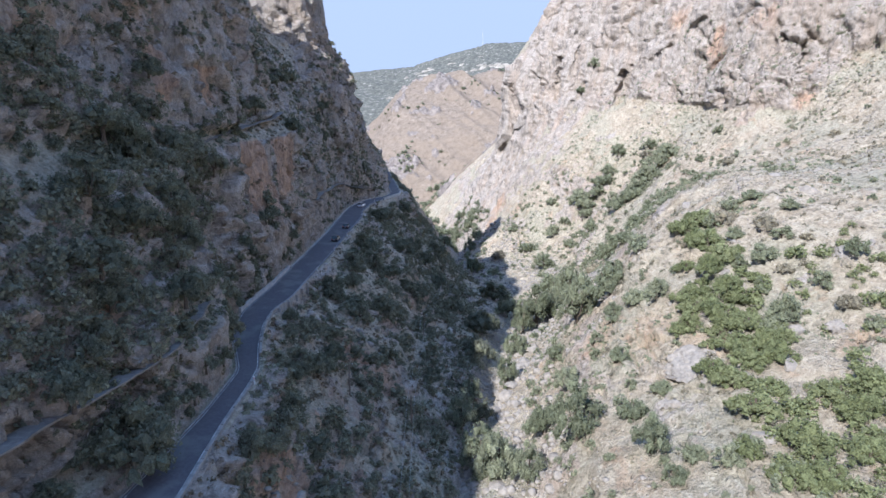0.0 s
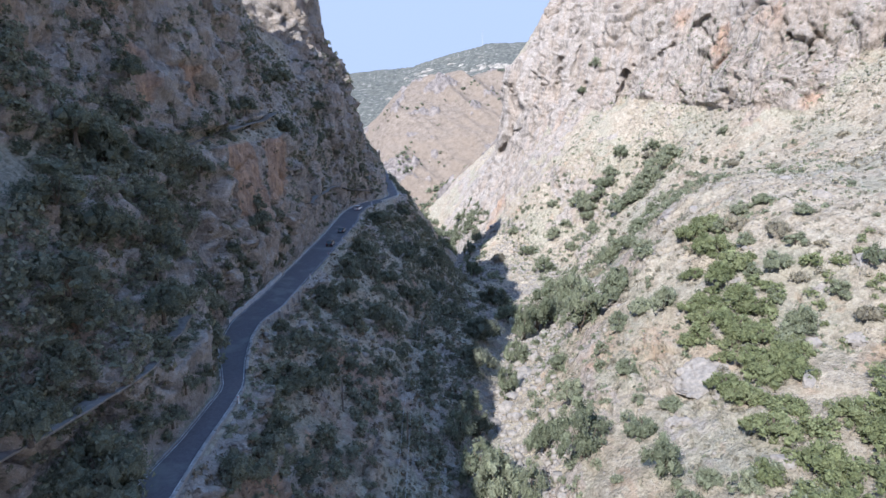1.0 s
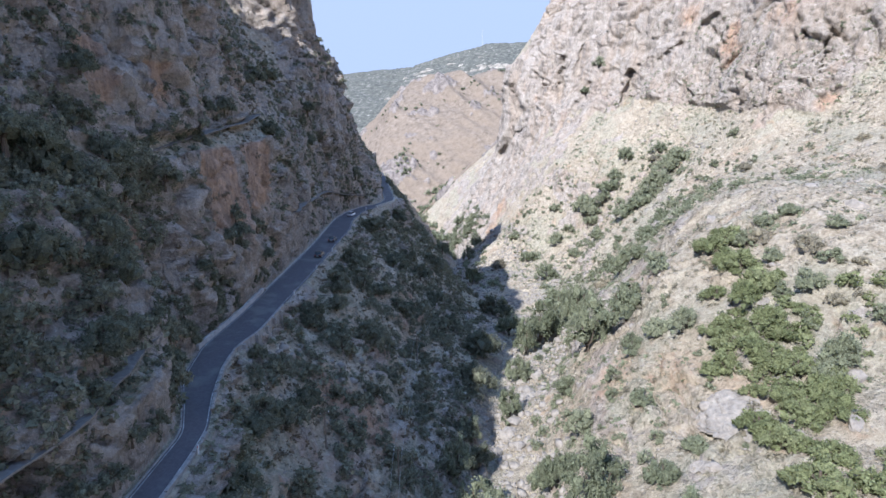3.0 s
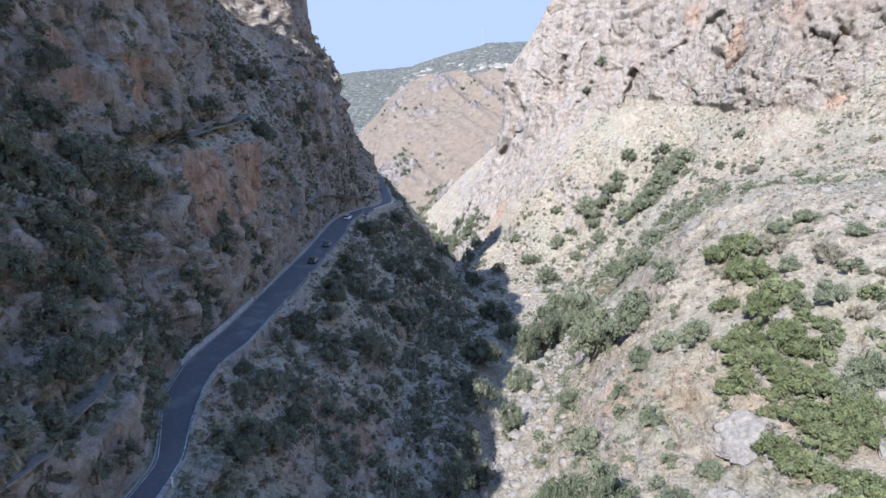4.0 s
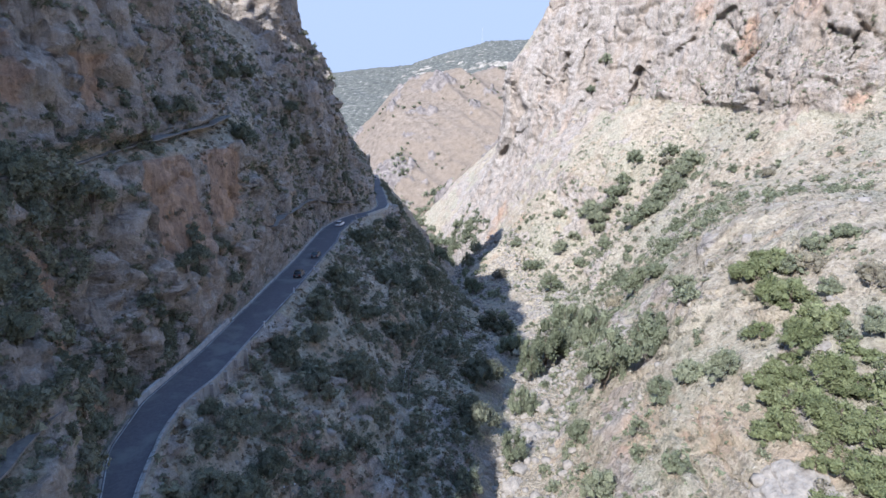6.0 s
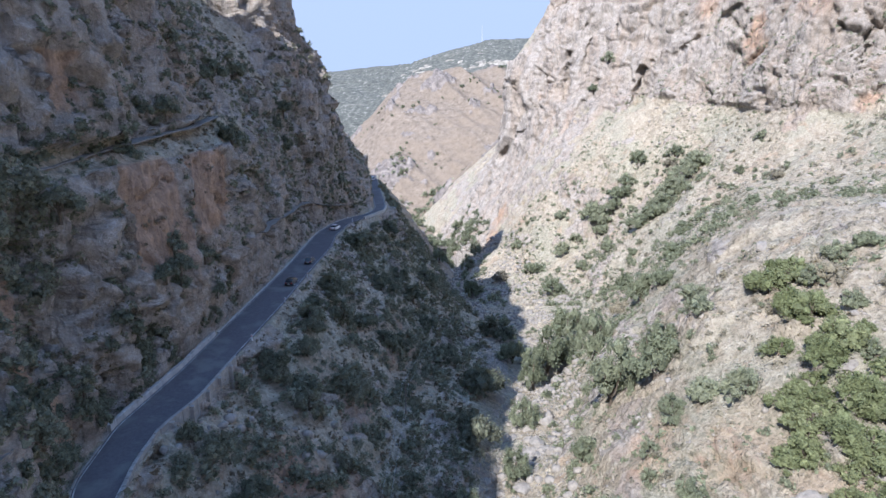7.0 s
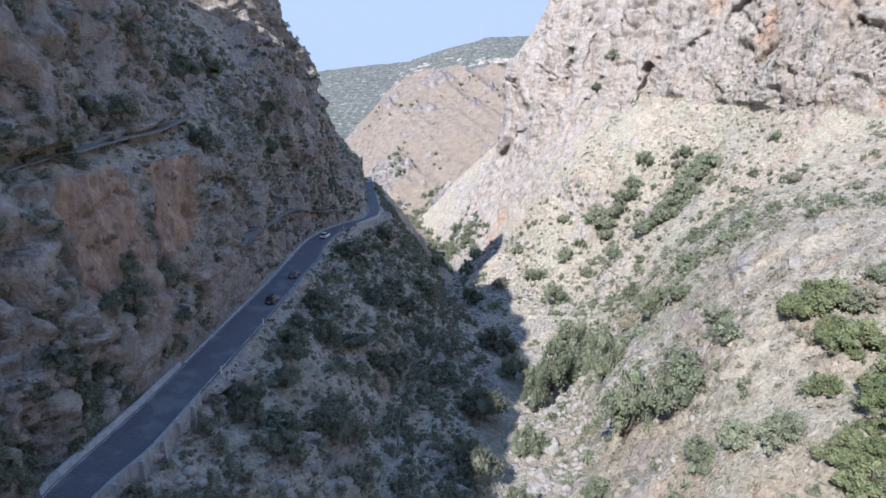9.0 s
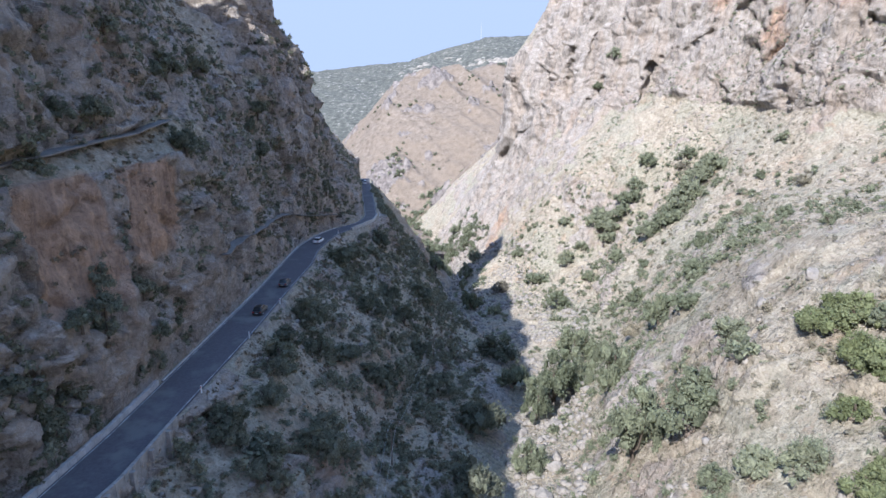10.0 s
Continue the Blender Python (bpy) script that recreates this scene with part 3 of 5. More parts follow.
def far_sheet():
    """The brown slope that closes the gorge, and the wooded ridge behind it."""
    xs, ys = steps((-420, -200, 8.0), (-200, 100, 1.8), (100, 620, 10.0)), steps((440, 760, 1.8), (760, 820, 3.0), (820, 2000, 14.0))
    X, Y = np.meshgrid(xs, ys, indexing="ij")
    crest = np.interp(X, [-420, -200, -150, -113, -95, -70, -18, 40, 140, 620], [20, 25, 40, 76, 100, 118, 128, 129, 190, 220])
    foot = np.interp(X, [-160, -110, -40, 20, 80], [545, 540, 522, 508, 505])
    near = -18 + (crest + 18) * np.clip((Y - foot) / (720 - foot), 0, 1) ** 0.9
    spur = 50 + 0.95 * (X - 3) - 0.25 * (Y - 520) - 0.004 * np.clip(Y - 560, 0, 300) ** 2
    spur = spur - 3.5 * np.clip(524 - Y, 0, 100)
    near = np.maximum(near, np.minimum(spur, crest + 20))
    near = near - np.clip(Y - 740, 0, 400) * 0.25
    top = np.interp(X, [-420, -330, -170, -90, 20, 110, 300, 620], [151, 156, 169, 191, 221, 224, 224, 215])
    back = top * np.clip((Y - 760) / 700, 0, 1) ** 0.8 - np.clip(Y - 1480, 0, 900) * 0.3
    Z = np.maximum(near, back)
    p = np.stack([X, Y, Z], 2)
    flat = p.reshape(-1, 3)
    skew = flat + np.stack([0.8 * flat[:, 1], 0 * flat[:, 1], 0 * flat[:, 1]], 1)
    gully = fractal(skew * np.array([1, 0.25, 0.25]), 34, 3, 61, True)
    d = 3.2 * gully + 2.0 * fractal(flat, 45, 3, 65) + 0.7 * fractal(flat, 9, 3, 69, True)
    crag = (np.exp(-((X + 86) / 9) ** 2 - ((Y - 680) / 26) ** 2) + 0.9 * np.exp(-((X + 38) / 11) ** 2 - ((Y - 706) / 13) ** 2)
            + 0.8 * np.exp(-((X + 72) / 13) ** 2 - ((Y - 590) / 22) ** 2) + 0.6 * np.exp(-((X + 20) / 14) ** 2 - ((Y - 520) / 26) ** 2))
    rock = smooth01(fractal(flat, 22, 4, 83).reshape(X.shape) + 1.3 * crag, 0.62, 0.85)
    crack, block = cells((flat + 2.5 * np.stack([fractal(flat, 8, 2, 88), fractal(flat, 8, 2, 89), 0 * d], 1)) * np.array([1, 1, 0.5]), 7.5, 87)
    crags = (2.6 * block + 4.0 * smooth01(crack, 0.0, 0.25) - 1.0).reshape(X.shape) * rock * (Y < 760)
    p[..., 2] += (d.reshape(X.shape) + crags + 6 * crag) * np.clip((Y - 470) / 60, 0, 1)
    return p.transpose(1, 0, 2), rock.T


def sheet_mesh(name, grids, rocks, materials, flips):
    verts, faces, slots, base = [], [], [], 0
    for k, (g, flip) in enumerate(zip(grids, flips)):
        a, b = g.shape[:2]
        i = np.arange(a * b).reshape(a, b) + base
        q = np.stack([i[:-1, :-1], i[:-1, 1:], i[1:, 1:], i[1:, :-1]], -1).reshape(-1, 4)
        faces.append(q[:, ::-1] if flip else q)
        slots.append((g[:-1, :-1, 1].ravel() > 800).astype(np.int32) + (2 * (g[:-1, :-1, 1] <= 800) * (k == 2)).astype(np.int32).ravel())
        verts.append(g.reshape(-1, 3))
        base += a * b
    verts, faces = np.concatenate(verts), np.concatenate(faces)
    me = bpy.data.meshes.new(name)
    me.vertices.add(len(verts))
    me.vertices.foreach_set("co", verts.astype(np.float32).ravel())
    me.loops.add(faces.size)
    me.loops.foreach_set("vertex_index", faces.astype(np.int32).ravel())
    me.polygons.add(len(faces))
    me.polygons.foreach_set("loop_start", np.arange(0, faces.size, 4, dtype=np.int32))
    me.polygons.foreach_set("loop_total", np.full(len(faces), 4, dtype=np.int32))
    me.polygons.foreach_set("material_index", np.concatenate(slots))
    me.attributes.new("rock", "FLOAT", "POINT").data.foreach_set("value", np.concatenate([r.ravel() for r in rocks]).astype(np.float32))
    stain = np.zeros(len(verts))
    for x, y, z, r in OCHRE:
        stain = np.maximum(stain, np.exp(-(((verts - np.array((x, y, z))) / np.array((r, r, r * 0.9))) ** 2).sum(1) ** 1.5))
    stain = np.maximum(stain * np.where(verts[:, 0] < -30, 0.7, 1.0), 1.3 * panel_mask(verts))
    me.attributes.new("ochre", "FLOAT", "POINT").data.foreach_set("value", stain.astype(np.float32))
    me.update()
    for m in materials:
        me.materials.append(m)
    return me


# ---- ground ----
(G_LEFT, K_LEFT), (G_RIGHT, K_RIGHT), (G_FAR, K_FAR) = left_sheet(), right_sheet(), far_sheet()
ground = tagged(new("ground", sheet_mesh("ground", [G_LEFT, G_RIGHT, G_FAR], [K_LEFT, K_RIGHT, K_FAR], [M_GROUND, M_HILL, M_BROWN], [True, False, True])),
                "limestone gorge walls with dry grass slopes and a stony creek bed", "gorge", kind="structure")

# ---- road ----
def ribbon(name, ys, x0, x1, z, thick, material, parent=None, label=""):
    bm = bmesh.new()
    rows = []
    for y, a, b, h in zip(ys, x0, x1, z):
        rows.append([bm.verts.new(c) for c in ((a, y, h - thick), (a, y, h), (b, y, h), (b, y, h - thick))])
    for p, q in zip(rows[:-1], rows[1:]):
        for k in range(4):
            bm.faces.new((p[k], p[(k + 1) % 4], q[(k + 1) % 4], q[k]))
    bm.faces.new(rows[0][::-1]), bm.faces.new(rows[-1])
    bmesh.ops.recalc_face_normals(bm, faces=bm.faces)
    me = bpy.data.meshes.new(name)
    bm.to_mesh(me), bm.free()
    me.materials.append(material)
    ob = new(name, me)
    if parent:
        ob.parent = parent
    return ob


RY = np.arange(-190, 372, 1.0)
road = tagged(ribbon("road", RY, along(RY, ROAD_IN, 1, 3), along(RY, ROAD_OUT, 1, 3), along(RY, ROAD_Z, 1, 8), 0.3, M_ASPHALT),
              "narrow grey asphalt road cut into the shaded cliff", "road", kind="structure")

# ---- helpers for things ----
from mathutils.bvhtree import BVHTree

bpy.context.view_layer.update()
GROUND = BVHTree.FromObject(ground, bpy.context.evaluated_depsgraph_get())


def drop(x, y):
    """The ground under (x, y)."""
    hit = GROUND.ray_cast(Vector((x, y, 400)), Vector((0, 0, -1)))[0]
    return hit if hit else Vector((x, y, 0))


def wall_at(y, z):
    """The shaded wall at the height z, met from the open side."""
    hit = GROUND.ray_cast(Vector((-8, y, z)), Vector((-1, 0, 0)))[0]
    return hit if hit else Vector((-50, y, z))


def part(name, bm, material, parent, label=""):
    me = bpy.data.meshes.new(name)
    bm.to_mesh(me), bm.free()
    for m in material if isinstance(material, (list, tuple)) else [material]:
        me.materials.append(m)
    ob = new(name, me)
    if parent:
        ob.parent = parent
    return tagged(ob, label)


def box(bm, size, at=(0, 0, 0), rot=None, bevel=0.0):
    made = bmesh.ops.create_cube(bm, size=1.0)["verts"]
    m = Matrix.Translation(at) @ (rot.to_4x4() if rot else Matrix.Identity(4)) @ Matrix.Diagonal((*size, 1))
    bmesh.ops.transform(bm, matrix=m, verts=made)
    if bevel:
        es = {e for v in made for e in v.link_edges}
        bmesh.ops.bevel(bm, geom=list(es), offset=bevel, segments=2, affect="EDGES", profile=0.6)
    return bm


def tube(bm, points, radii, sides=7):
    """A tapered tube along points."""
    rings = []
    for k, (p, r) in enumerate(zip(points, radii)):
        a, b = Vector(points[max(k - 1, 0)]), Vector(points[min(k + 1, len(points) - 1)])
        q = (b - a).to_track_quat("Z", "Y")
        rings.append([bm.verts.new(Vector(p) + q @ Vector((r * math.cos(s * math.tau / sides), r * math.sin(s * math.tau / sides), 0))) for s in range(sides)])
    for u, v in zip(rings[:-1], rings[1:]):
        for s in range(sides):
            bm.faces.new((u[s], u[(s + 1) % sides], v[(s + 1) % sides], v[s]))
    bm.faces.new(rings[0][::-1]), bm.faces.new(rings[-1])
    return bm


def leaf_mesh(name, centers, normals, sizes, rng, material):
    """Many small leaf clumps, each an uneven three-cornered blade."""
    n = len(centers)
    normals = normals / np.maximum(np.linalg.norm(normals, axis=1, keepdims=True), 1e-6)
    u = np.cross(normals, rng.normal(size=(n, 3)))
    u /= np.maximum(np.linalg.norm(u, axis=1, keepdims=True), 1e-6)
    v = np.cross(normals, u)
    s = sizes[:, None]
    r = lambda: rng.uniform(0.7, 1.35, (n, 1))
    pts = np.stack([centers - u * s * r() - v * s * 0.5, centers + u * s * r() - v * s * 0.45, centers + v * s * 1.1 * r() - normals * s * 0.2], 1).reshape(-1, 3)
    return raw_mesh(name, pts, np.arange(3 * n).reshape(n, 3), material)


def raw_mesh(name, verts, faces, material):
    k = faces.shape[1]
    me = bpy.data.meshes.new(name)
    me.vertices.add(len(verts))
    me.vertices.foreach_set("co", verts.astype(np.float32).ravel())
    me.loops.add(faces.size)
    me.loops.foreach_set("vertex_index", faces.astype(np.int32).ravel())
    me.polygons.add(len(faces))
    me.polygons.foreach_set("loop_start", np.arange(0, faces.size, k, dtype=np.int32))
    me.polygons.foreach_set("loop_total", np.full(len(faces), k, dtype=np.int32))
    me.update()
    me.validate()
    me.materials.append(material)
    return me


# ---- trees and bushes ----
def crown_mesh(name, seed, material, lobes, leaves, tall, leaf, low=0.1):
    """A crown about 2 across: uneven lobes, each covered with leaf clumps, with gaps between."""
    rng = np.random.default_rng(seed)
    lobes = int(lobes * 1.9)
    a = rng.uniform(0, math.tau, lobes)
    rad = np.sqrt(rng.uniform(0.01, 1.0, lobes)) * (0.70 + 0.16 * np.sin(2 * a + seed) + 0.08 * np.sin(5 * a + 2.3 * seed))
    cz = low + tall * (0.10 + 0.66 * (1 - np.minimum(rad / 0.86, 1) ** 2) * rng.uniform(0.25, 1.2, lobes))
    c = np.stack([rad * np.cos(a), rad * np.sin(a), cz], 1)
    r = rng.uniform(0.09, 0.25, lobes)
    which = rng.choice(lobes, leaves, p=r ** 2 / (r ** 2).sum())
    d = rng.normal(size=(leaves, 3))
    d /= np.linalg.norm(d, axis=1, keepdims=True)
    d[:, 2] = np.abs(d[:, 2]) * np.where(rng.uniform(size=leaves) < 0.66, 1, -0.8)
    reach = rng.uniform(0.6, 1.5, (leaves, 1))
    p = c[which] + d * r[which][:, None] * reach * np.array([1, 1, 0.85])
    nrm = d + rng.normal(scale=0.95, size=(leaves, 3)) + np.array([0, 0, 0.4])
    me = leaf_mesh(name, p, nrm, leaf * rng.uniform(0.6, 1.3, leaves), rng, material)
    bm = bmesh.new()
    bm.from_mesh(me)
    for k in range(lobes):
        made = bmesh.ops.create_icosphere(bm, subdivisions=1, radius=r[k] * 0.7, matrix=Matrix.Translation(c[k]))["verts"]
        for v in made:
            v.co += Vector(rng.normal(scale=0.045, size=3))
    bm.to_mesh(me), bm.free()
    return me


def trunk_mesh(name, seed, tall):
    rng = random.Random(seed)
    bm = bmesh.new()
    h = 0.35 + 0.35 * tall
    lean = rng.uniform(-0.08, 0.08)
    tube(bm, [(0, 0, -0.25), (lean * 0.3, 0, 0.1), (lean, lean, h)], [0.085, 0.06, 0.035])
    for k in range(4):
        a = k * 1.6 + rng.uniform(0, 0.8)
        s = rng.uniform(0.3, 0.5)
        tube(bm, [(lean * 0.5, lean * 0.4, 0.16 + 0.05 * k), (s * 0.5 * math.cos(a), s * 0.5 * math.sin(a), 0.3 + 0.05 * k), (s * math.cos(a), s * math.sin(a), h * 0.95)], [0.04, 0.028, 0.012], 6)
    me = bpy.data.meshes.new(name)
    bm.to_mesh(me), bm.free()
    me.materials.append(M_BARK)
    return me


KINDS = {
    "olive": (M_OLIVE, "grey-green wild olive tree with a rounded crown", "tree", [(20, 2677, 0.95, 0.031), (24, 2825, 0.8, 0.030), (18, 2602, 1.15, 0.031)]),
    "green": (M_GREEN, "bright green carob bush on the sunlit slope", "bush", [(22, 2677, 0.75, 0.031), (26, 2825, 0.65, 0.030), (18, 2602, 0.85, 0.031)]),
    "plane": (M_OLIVE, "leafy green tree beside the rocky creek bed", "tree", [(26, 3719, 1.3, 0.028), (22, 3532, 1.5, 0.029)]),
    "oak": (M_OAK, "dark evergreen shrub rooted in the shaded slope", "bush", [(20, 2677, 0.95, 0.031), (18, 2602, 1.2, 0.031), (24, 2825, 0.8, 0.030)]),
    "holm": (M_OAK, "large dark evergreen tree at the foot of the cliff", "tree", [(34, 4600, 1.1, 0.029)]),
    "scrub": (M_DRY, "dry grey scrub bush on stony ground", "bush", [(20, 3346, 0.75, 0.024), (18, 2975, 0.65, 0.024)]),
}
MODELS = {}


def plant(kind, at, across, turn, group, squash=1.0, pick=0, label=""):
    material, text, category, shapes = KINDS[kind]
    pick = pick % len(shapes) + (10 if across < 5 else 0)
    across, squash = across * 1.25, squash * 1.25
    m = pose(at[0], at[1], at[2] - 0.06 * across, 0, 0, turn) @ Matrix.Diagonal((across / 2, across / 2, across / 2 * squash, 1))
    if (kind, pick) not in MODELS:
        lobes, leaves, tall, leaf = shapes[pick % 10]
        if pick > 9:
            leaves, leaf = int(leaves * 0.5), leaf * 1.4
        base = new("tree" if category == "tree" else "bush")
        trunk, crown = new("trunk", trunk_mesh("trunk", pick + 5, tall)), new("crown", crown_mesh("crown", pick * 7 + len(kind), material, lobes, leaves, tall, leaf))
        trunk.parent = crown.parent = base
        base.matrix_basis = m
        MODELS[kind, pick] = base
        return tagged(base, label or text, category, group)
    src = MODELS[kind, pick]
    base = copy_thing(src, m @ Matrix.Diagonal((1 / src.scale[0], 1 / src.scale[1], 1 / src.scale[2], 1)))
    return tagged(base, label or text, category, group)


rnd = random.Random(4)
# x, y, width of each crown
CREEK_TREES = [(13, 213, 8.5), (23, 205, 13), (32, 228, 12), (17, 193, 8), (13, 167, 7), (9, 141, 6.2), (0, 129, 4.7), (26, 143, 9), (31, 178, 10),
               (18, 93, 8.5), (14, 106, 6.2), (10, 93, 5.5), (5, 98, 8), (-2, 115, 6.2), (2, 102, 9), (28, 212, 9), (-14, 385, 8), (-4, 398, 7), (-20, 405, 8), (-12, 422, 8), (-26, 432, 8), (2, 372, 7), (-18, 362, 8), (-2, 340, 7), (0, 300, 8)]
BANK_TREES = [(33, 139, 11), (34, 122, 4.9), (37, 118, 5.7), (30, 123, 5.1), (20, 134, 5.7), (20, 113, 5.9), (13, 112, 4.4), (17, 107, 3.6), (26, 119, 3.2), (28, 108, 3.9), (32, 94, 3.9),
              (25, 115, 3.0), (28, 99, 2.8), (26, 90, 5.2), (26, 79, 6), (27, 72, 3.8), (30, 74, 3.4), (33, 71, 3.7)]
GREEN_PATCH = [(47, 135, 6.6), (50, 134, 6.4), (49, 125, 7.1), (49, 117, 6.4), (44, 122, 5.0), (46, 115, 6.5), (41, 113, 5.3), (42, 109, 6.1), (47, 109, 5.9), (49, 107, 5.0), (38, 106, 4.3),
               (43, 105, 5.9), (45, 103, 6.4), (47, 99, 6.1), (48, 94, 5.7), (44, 96, 5.9), (44, 91, 6.2), (48, 90, 5.5), (44, 83, 4.9), (39, 92, 5.2), (40, 87, 5.3), (42, 85, 3.8),
               (40, 79, 6.8), (42, 70, 6.5), (51, 79, 6.3), (55, 79, 6.2), (51, 74, 6.0), (36, 72, 4.5), (42, 65, 5.4), (48, 67, 5.5), (38, 65, 4.7)]
UPPER_BUSHES = [(53, 123, 4.0), (54, 131, 5.1), (52, 131, 4.6), (57, 134, 5.7), (60, 133, 4.1), (58, 121, 5.8), (63, 123, 3.9), (55, 113, 5.4), (51, 114, 3.7), (57, 109, 3.5), (52, 106, 2.9),
                (52, 98, 6.3), (59, 116, 4.4), (62, 113, 2.6), (60, 103, 3.9), (66, 104, 4.4), (50, 97, 4.7), (61, 96, 4.6), (62, 91, 3.5)]
GULLY_BUSHES = [(52, 238, 8.3), (45, 180, 7.6), (45, 195, 10.0), (41, 148, 6.7), (43, 206, 7.1), (54, 202, 6.8), (58, 306, 13), (65, 309, 12), (54, 309, 11), (66, 278, 11), (72, 276, 11),
                (79, 283, 12), (86, 288, 12), (91, 290, 12), (69, 277, 9), (75.5, 279, 11), (82, 285.5, 11), (88.5, 289, 11), (62, 306, 11), (57, 303, 9), (68, 312, 9), (73, 314, 8), (84, 303, 6.7), (86, 305, 7.2), (74, 316, 7.0), (29, 307, 12), (34, 279, 10.5), (41, 308, 8.2), (14, 310, 8.4),
                (47, 288, 6.4), (42, 322, 7.4), (67, 229, 7.0), (67, 220, 5.5), (105, 269, 4.9), (99, 243, 5.6), (72, 197, 5.1), (65, 168, 4.5), (64, 190, 4.0)]
CLIFF_BUSHES = [(68, 366, 8), (62, 369, 6), (80, 238, 4.0), (55, 280, 7.3), (47, 309, 6.0), (23, 330, 7.1), (-1, 405, 10), (-9, 440, 10), (125, 219, 4.6), (95, 262, 4), (83, 240, 3.5), (60, 262, 5)]
LOWER_LEFT = [(-34, 130, 5.7), (-34, 148, 7.5), (-29, 139, 5.9), (-31, 128, 4.8), (-22, 135, 5.7), (-21, 137, 7.0), (-17, 175, 6.4), (-32, 169, 7.2), (-35, 207, 8), (-32, 216, 8), (-29, 242, 6.8),
              (-34, 105, 3.6), (-31, 105, 5.4), (-29, 93, 6.0), (-26, 103, 5.9), (-25, 125, 5.3), (-9, 128, 4.4), (3, 179, 12), (1, 153, 9.7), (8, 234, 12), (-1, 129, 6.7), (-7, 189, 7.0), (2, 121, 6.3)]
LOWER_LEFT_TOO = [(-27, 96, 6.3), (-33, 100, 3.6), (-20, 170, 6.2), (-27, 130, 5.7), (-24, 193, 7.5), (-17, 208, 7.3), (-24, 168, 6.5), (-22, 215, 7.5), (-16, 239, 8.4), (-27, 75, 6.4),
                  (-26, 63, 5.4), (-22, 76, 5.7), (-29, 88, 5), (-25, 69, 6.7), (-22, 143, 6.3), (-20, 140, 6.2), (-32, 156, 6.0), (-28, 162, 6.4), (-14, 160, 5), (-12, 200, 7), (-18, 120, 4), (-12, 108, 4)]
# y, z, width of the bushes that grow from the shaded wall
WALL_BUSHES = [(99, 67, 4.1), (99, 70, 3.3), (112, 66, 4.7), (112, 63.5, 3.8), (105, 65, 5.1), (80, 75, 3.6), (77, 80, 4.5), (76, 76, 4.4), (84, 80, 5.0), (119, 65, 4.1), (134, 64, 3.6), (124, 77, 4.2),
               (124, 74, 3.2), (105, 89, 4.8), (105, 90, 3.9), (89, 91, 4.5), (94, 98, 4.7), (96, 94, 5.6), (96, 88, 4.3), (166, 106, 6.6), (138, 99, 4.5), (151, 111, 4.9), (133, 99, 4.1), (205, 88, 5.5)]
WALL_BUSHES_TOO = [(80, 83, 5.8), (81, 86, 5.2), (87, 88, 4.5), (85, 91, 3.7), (96, 91, 4.3), (93, 76, 3.6), (133, 70, 3.3), (201, 94, 4.1), (78, 98, 7.0), (82, 94, 7.6), (67, 91, 7.2), (72, 86, 7.1), (61, 84, 7.3),
                   (97, 105, 5.4), (72, 77, 6.0), (61, 79, 5.5), (126, 79, 3.6), (119, 77, 3.7), (133, 66, 3.9), (119, 68, 5.1), (113, 68, 3.6), (133, 76, 3.7), (183, 107, 6.8), (203, 98, 5.4), (157, 93, 5.6), (235, 74, 4.2), (62, 66, 4), (66, 65, 3.4), (70, 67, 3), (50, 67, 4), (45, 66, 4), (74, 66, 2.6), (53, 72, 4.5), (68, 73, 4), (56, 76, 5), (48, 75, 5), (86, 65, 4), (90, 66.5, 4.5), (94, 65, 4), (97, 68, 4), (88, 71, 4), (92, 72, 4), (83, 67, 4), (101, 64.5, 3.4)]

for k, (x, y, s) in enumerate(CREEK_TREES):
    plant("plane", drop(x, y), s, rnd.uniform(0, 360), "trees along the creek", rnd.uniform(1.15, 1.5), k)
for k, (x, y, s) in enumerate(BANK_TREES):
    plant("olive", drop(x, y), s, rnd.uniform(0, 360), "olive trees on the sunlit bank", rnd.uniform(0.85, 1.15), k)
for k, (x, y, s) in enumerate(GREEN_PATCH):
    plant("green", drop(x, y), s, rnd.uniform(0, 360), "carob thicket on the sunlit slope", rnd.uniform(0.75, 1.0), k)
for k in range(46):
    x, y, s = GREEN_PATCH[k % len(GREEN_PATCH)]
    x, y = x + rnd.uniform(-3.5, 3.5), y + rnd.uniform(-4, 4)
    if 2.0 * (x - 36) > -(y - 118) * 0.15:
        plant("green", drop(x, y), s * rnd.uniform(0.45, 0.8), rnd.uniform(0, 360), "carob thicket on the sunlit slope", rnd.uniform(0.75, 1.0), k)
for k, (x, y, s) in enumerate(UPPER_BUSHES):
    plant("scrub" if k % 4 == 1 else "olive", drop(x, y), s, rnd.uniform(0, 360), "bushes above the thicket", rnd.uniform(0.75, 1.0), k)
for k, (x, y, s) in enumerate(GULLY_BUSHES + CLIFF_BUSHES):
    plant("scrub" if k % 6 == 4 and s < 9 else "olive", drop(x, y), s, rnd.uniform(0, 360), "bushes in the gully", rnd.uniform(0.7, 0.95), k)
for k, (x, y, s) in enumerate(LOWER_LEFT + LOWER_LEFT_TOO):
    x = max(x, float(np.interp(y, [r[0] for r in ROAD_OUT], [r[1] for r in ROAD_OUT])) + 0.62 * s + 0.6)
    plant("oak", drop(x, y), s, rnd.uniform(0, 360), "shrubs below the road", rnd.uniform(0.8, 1.1), k)
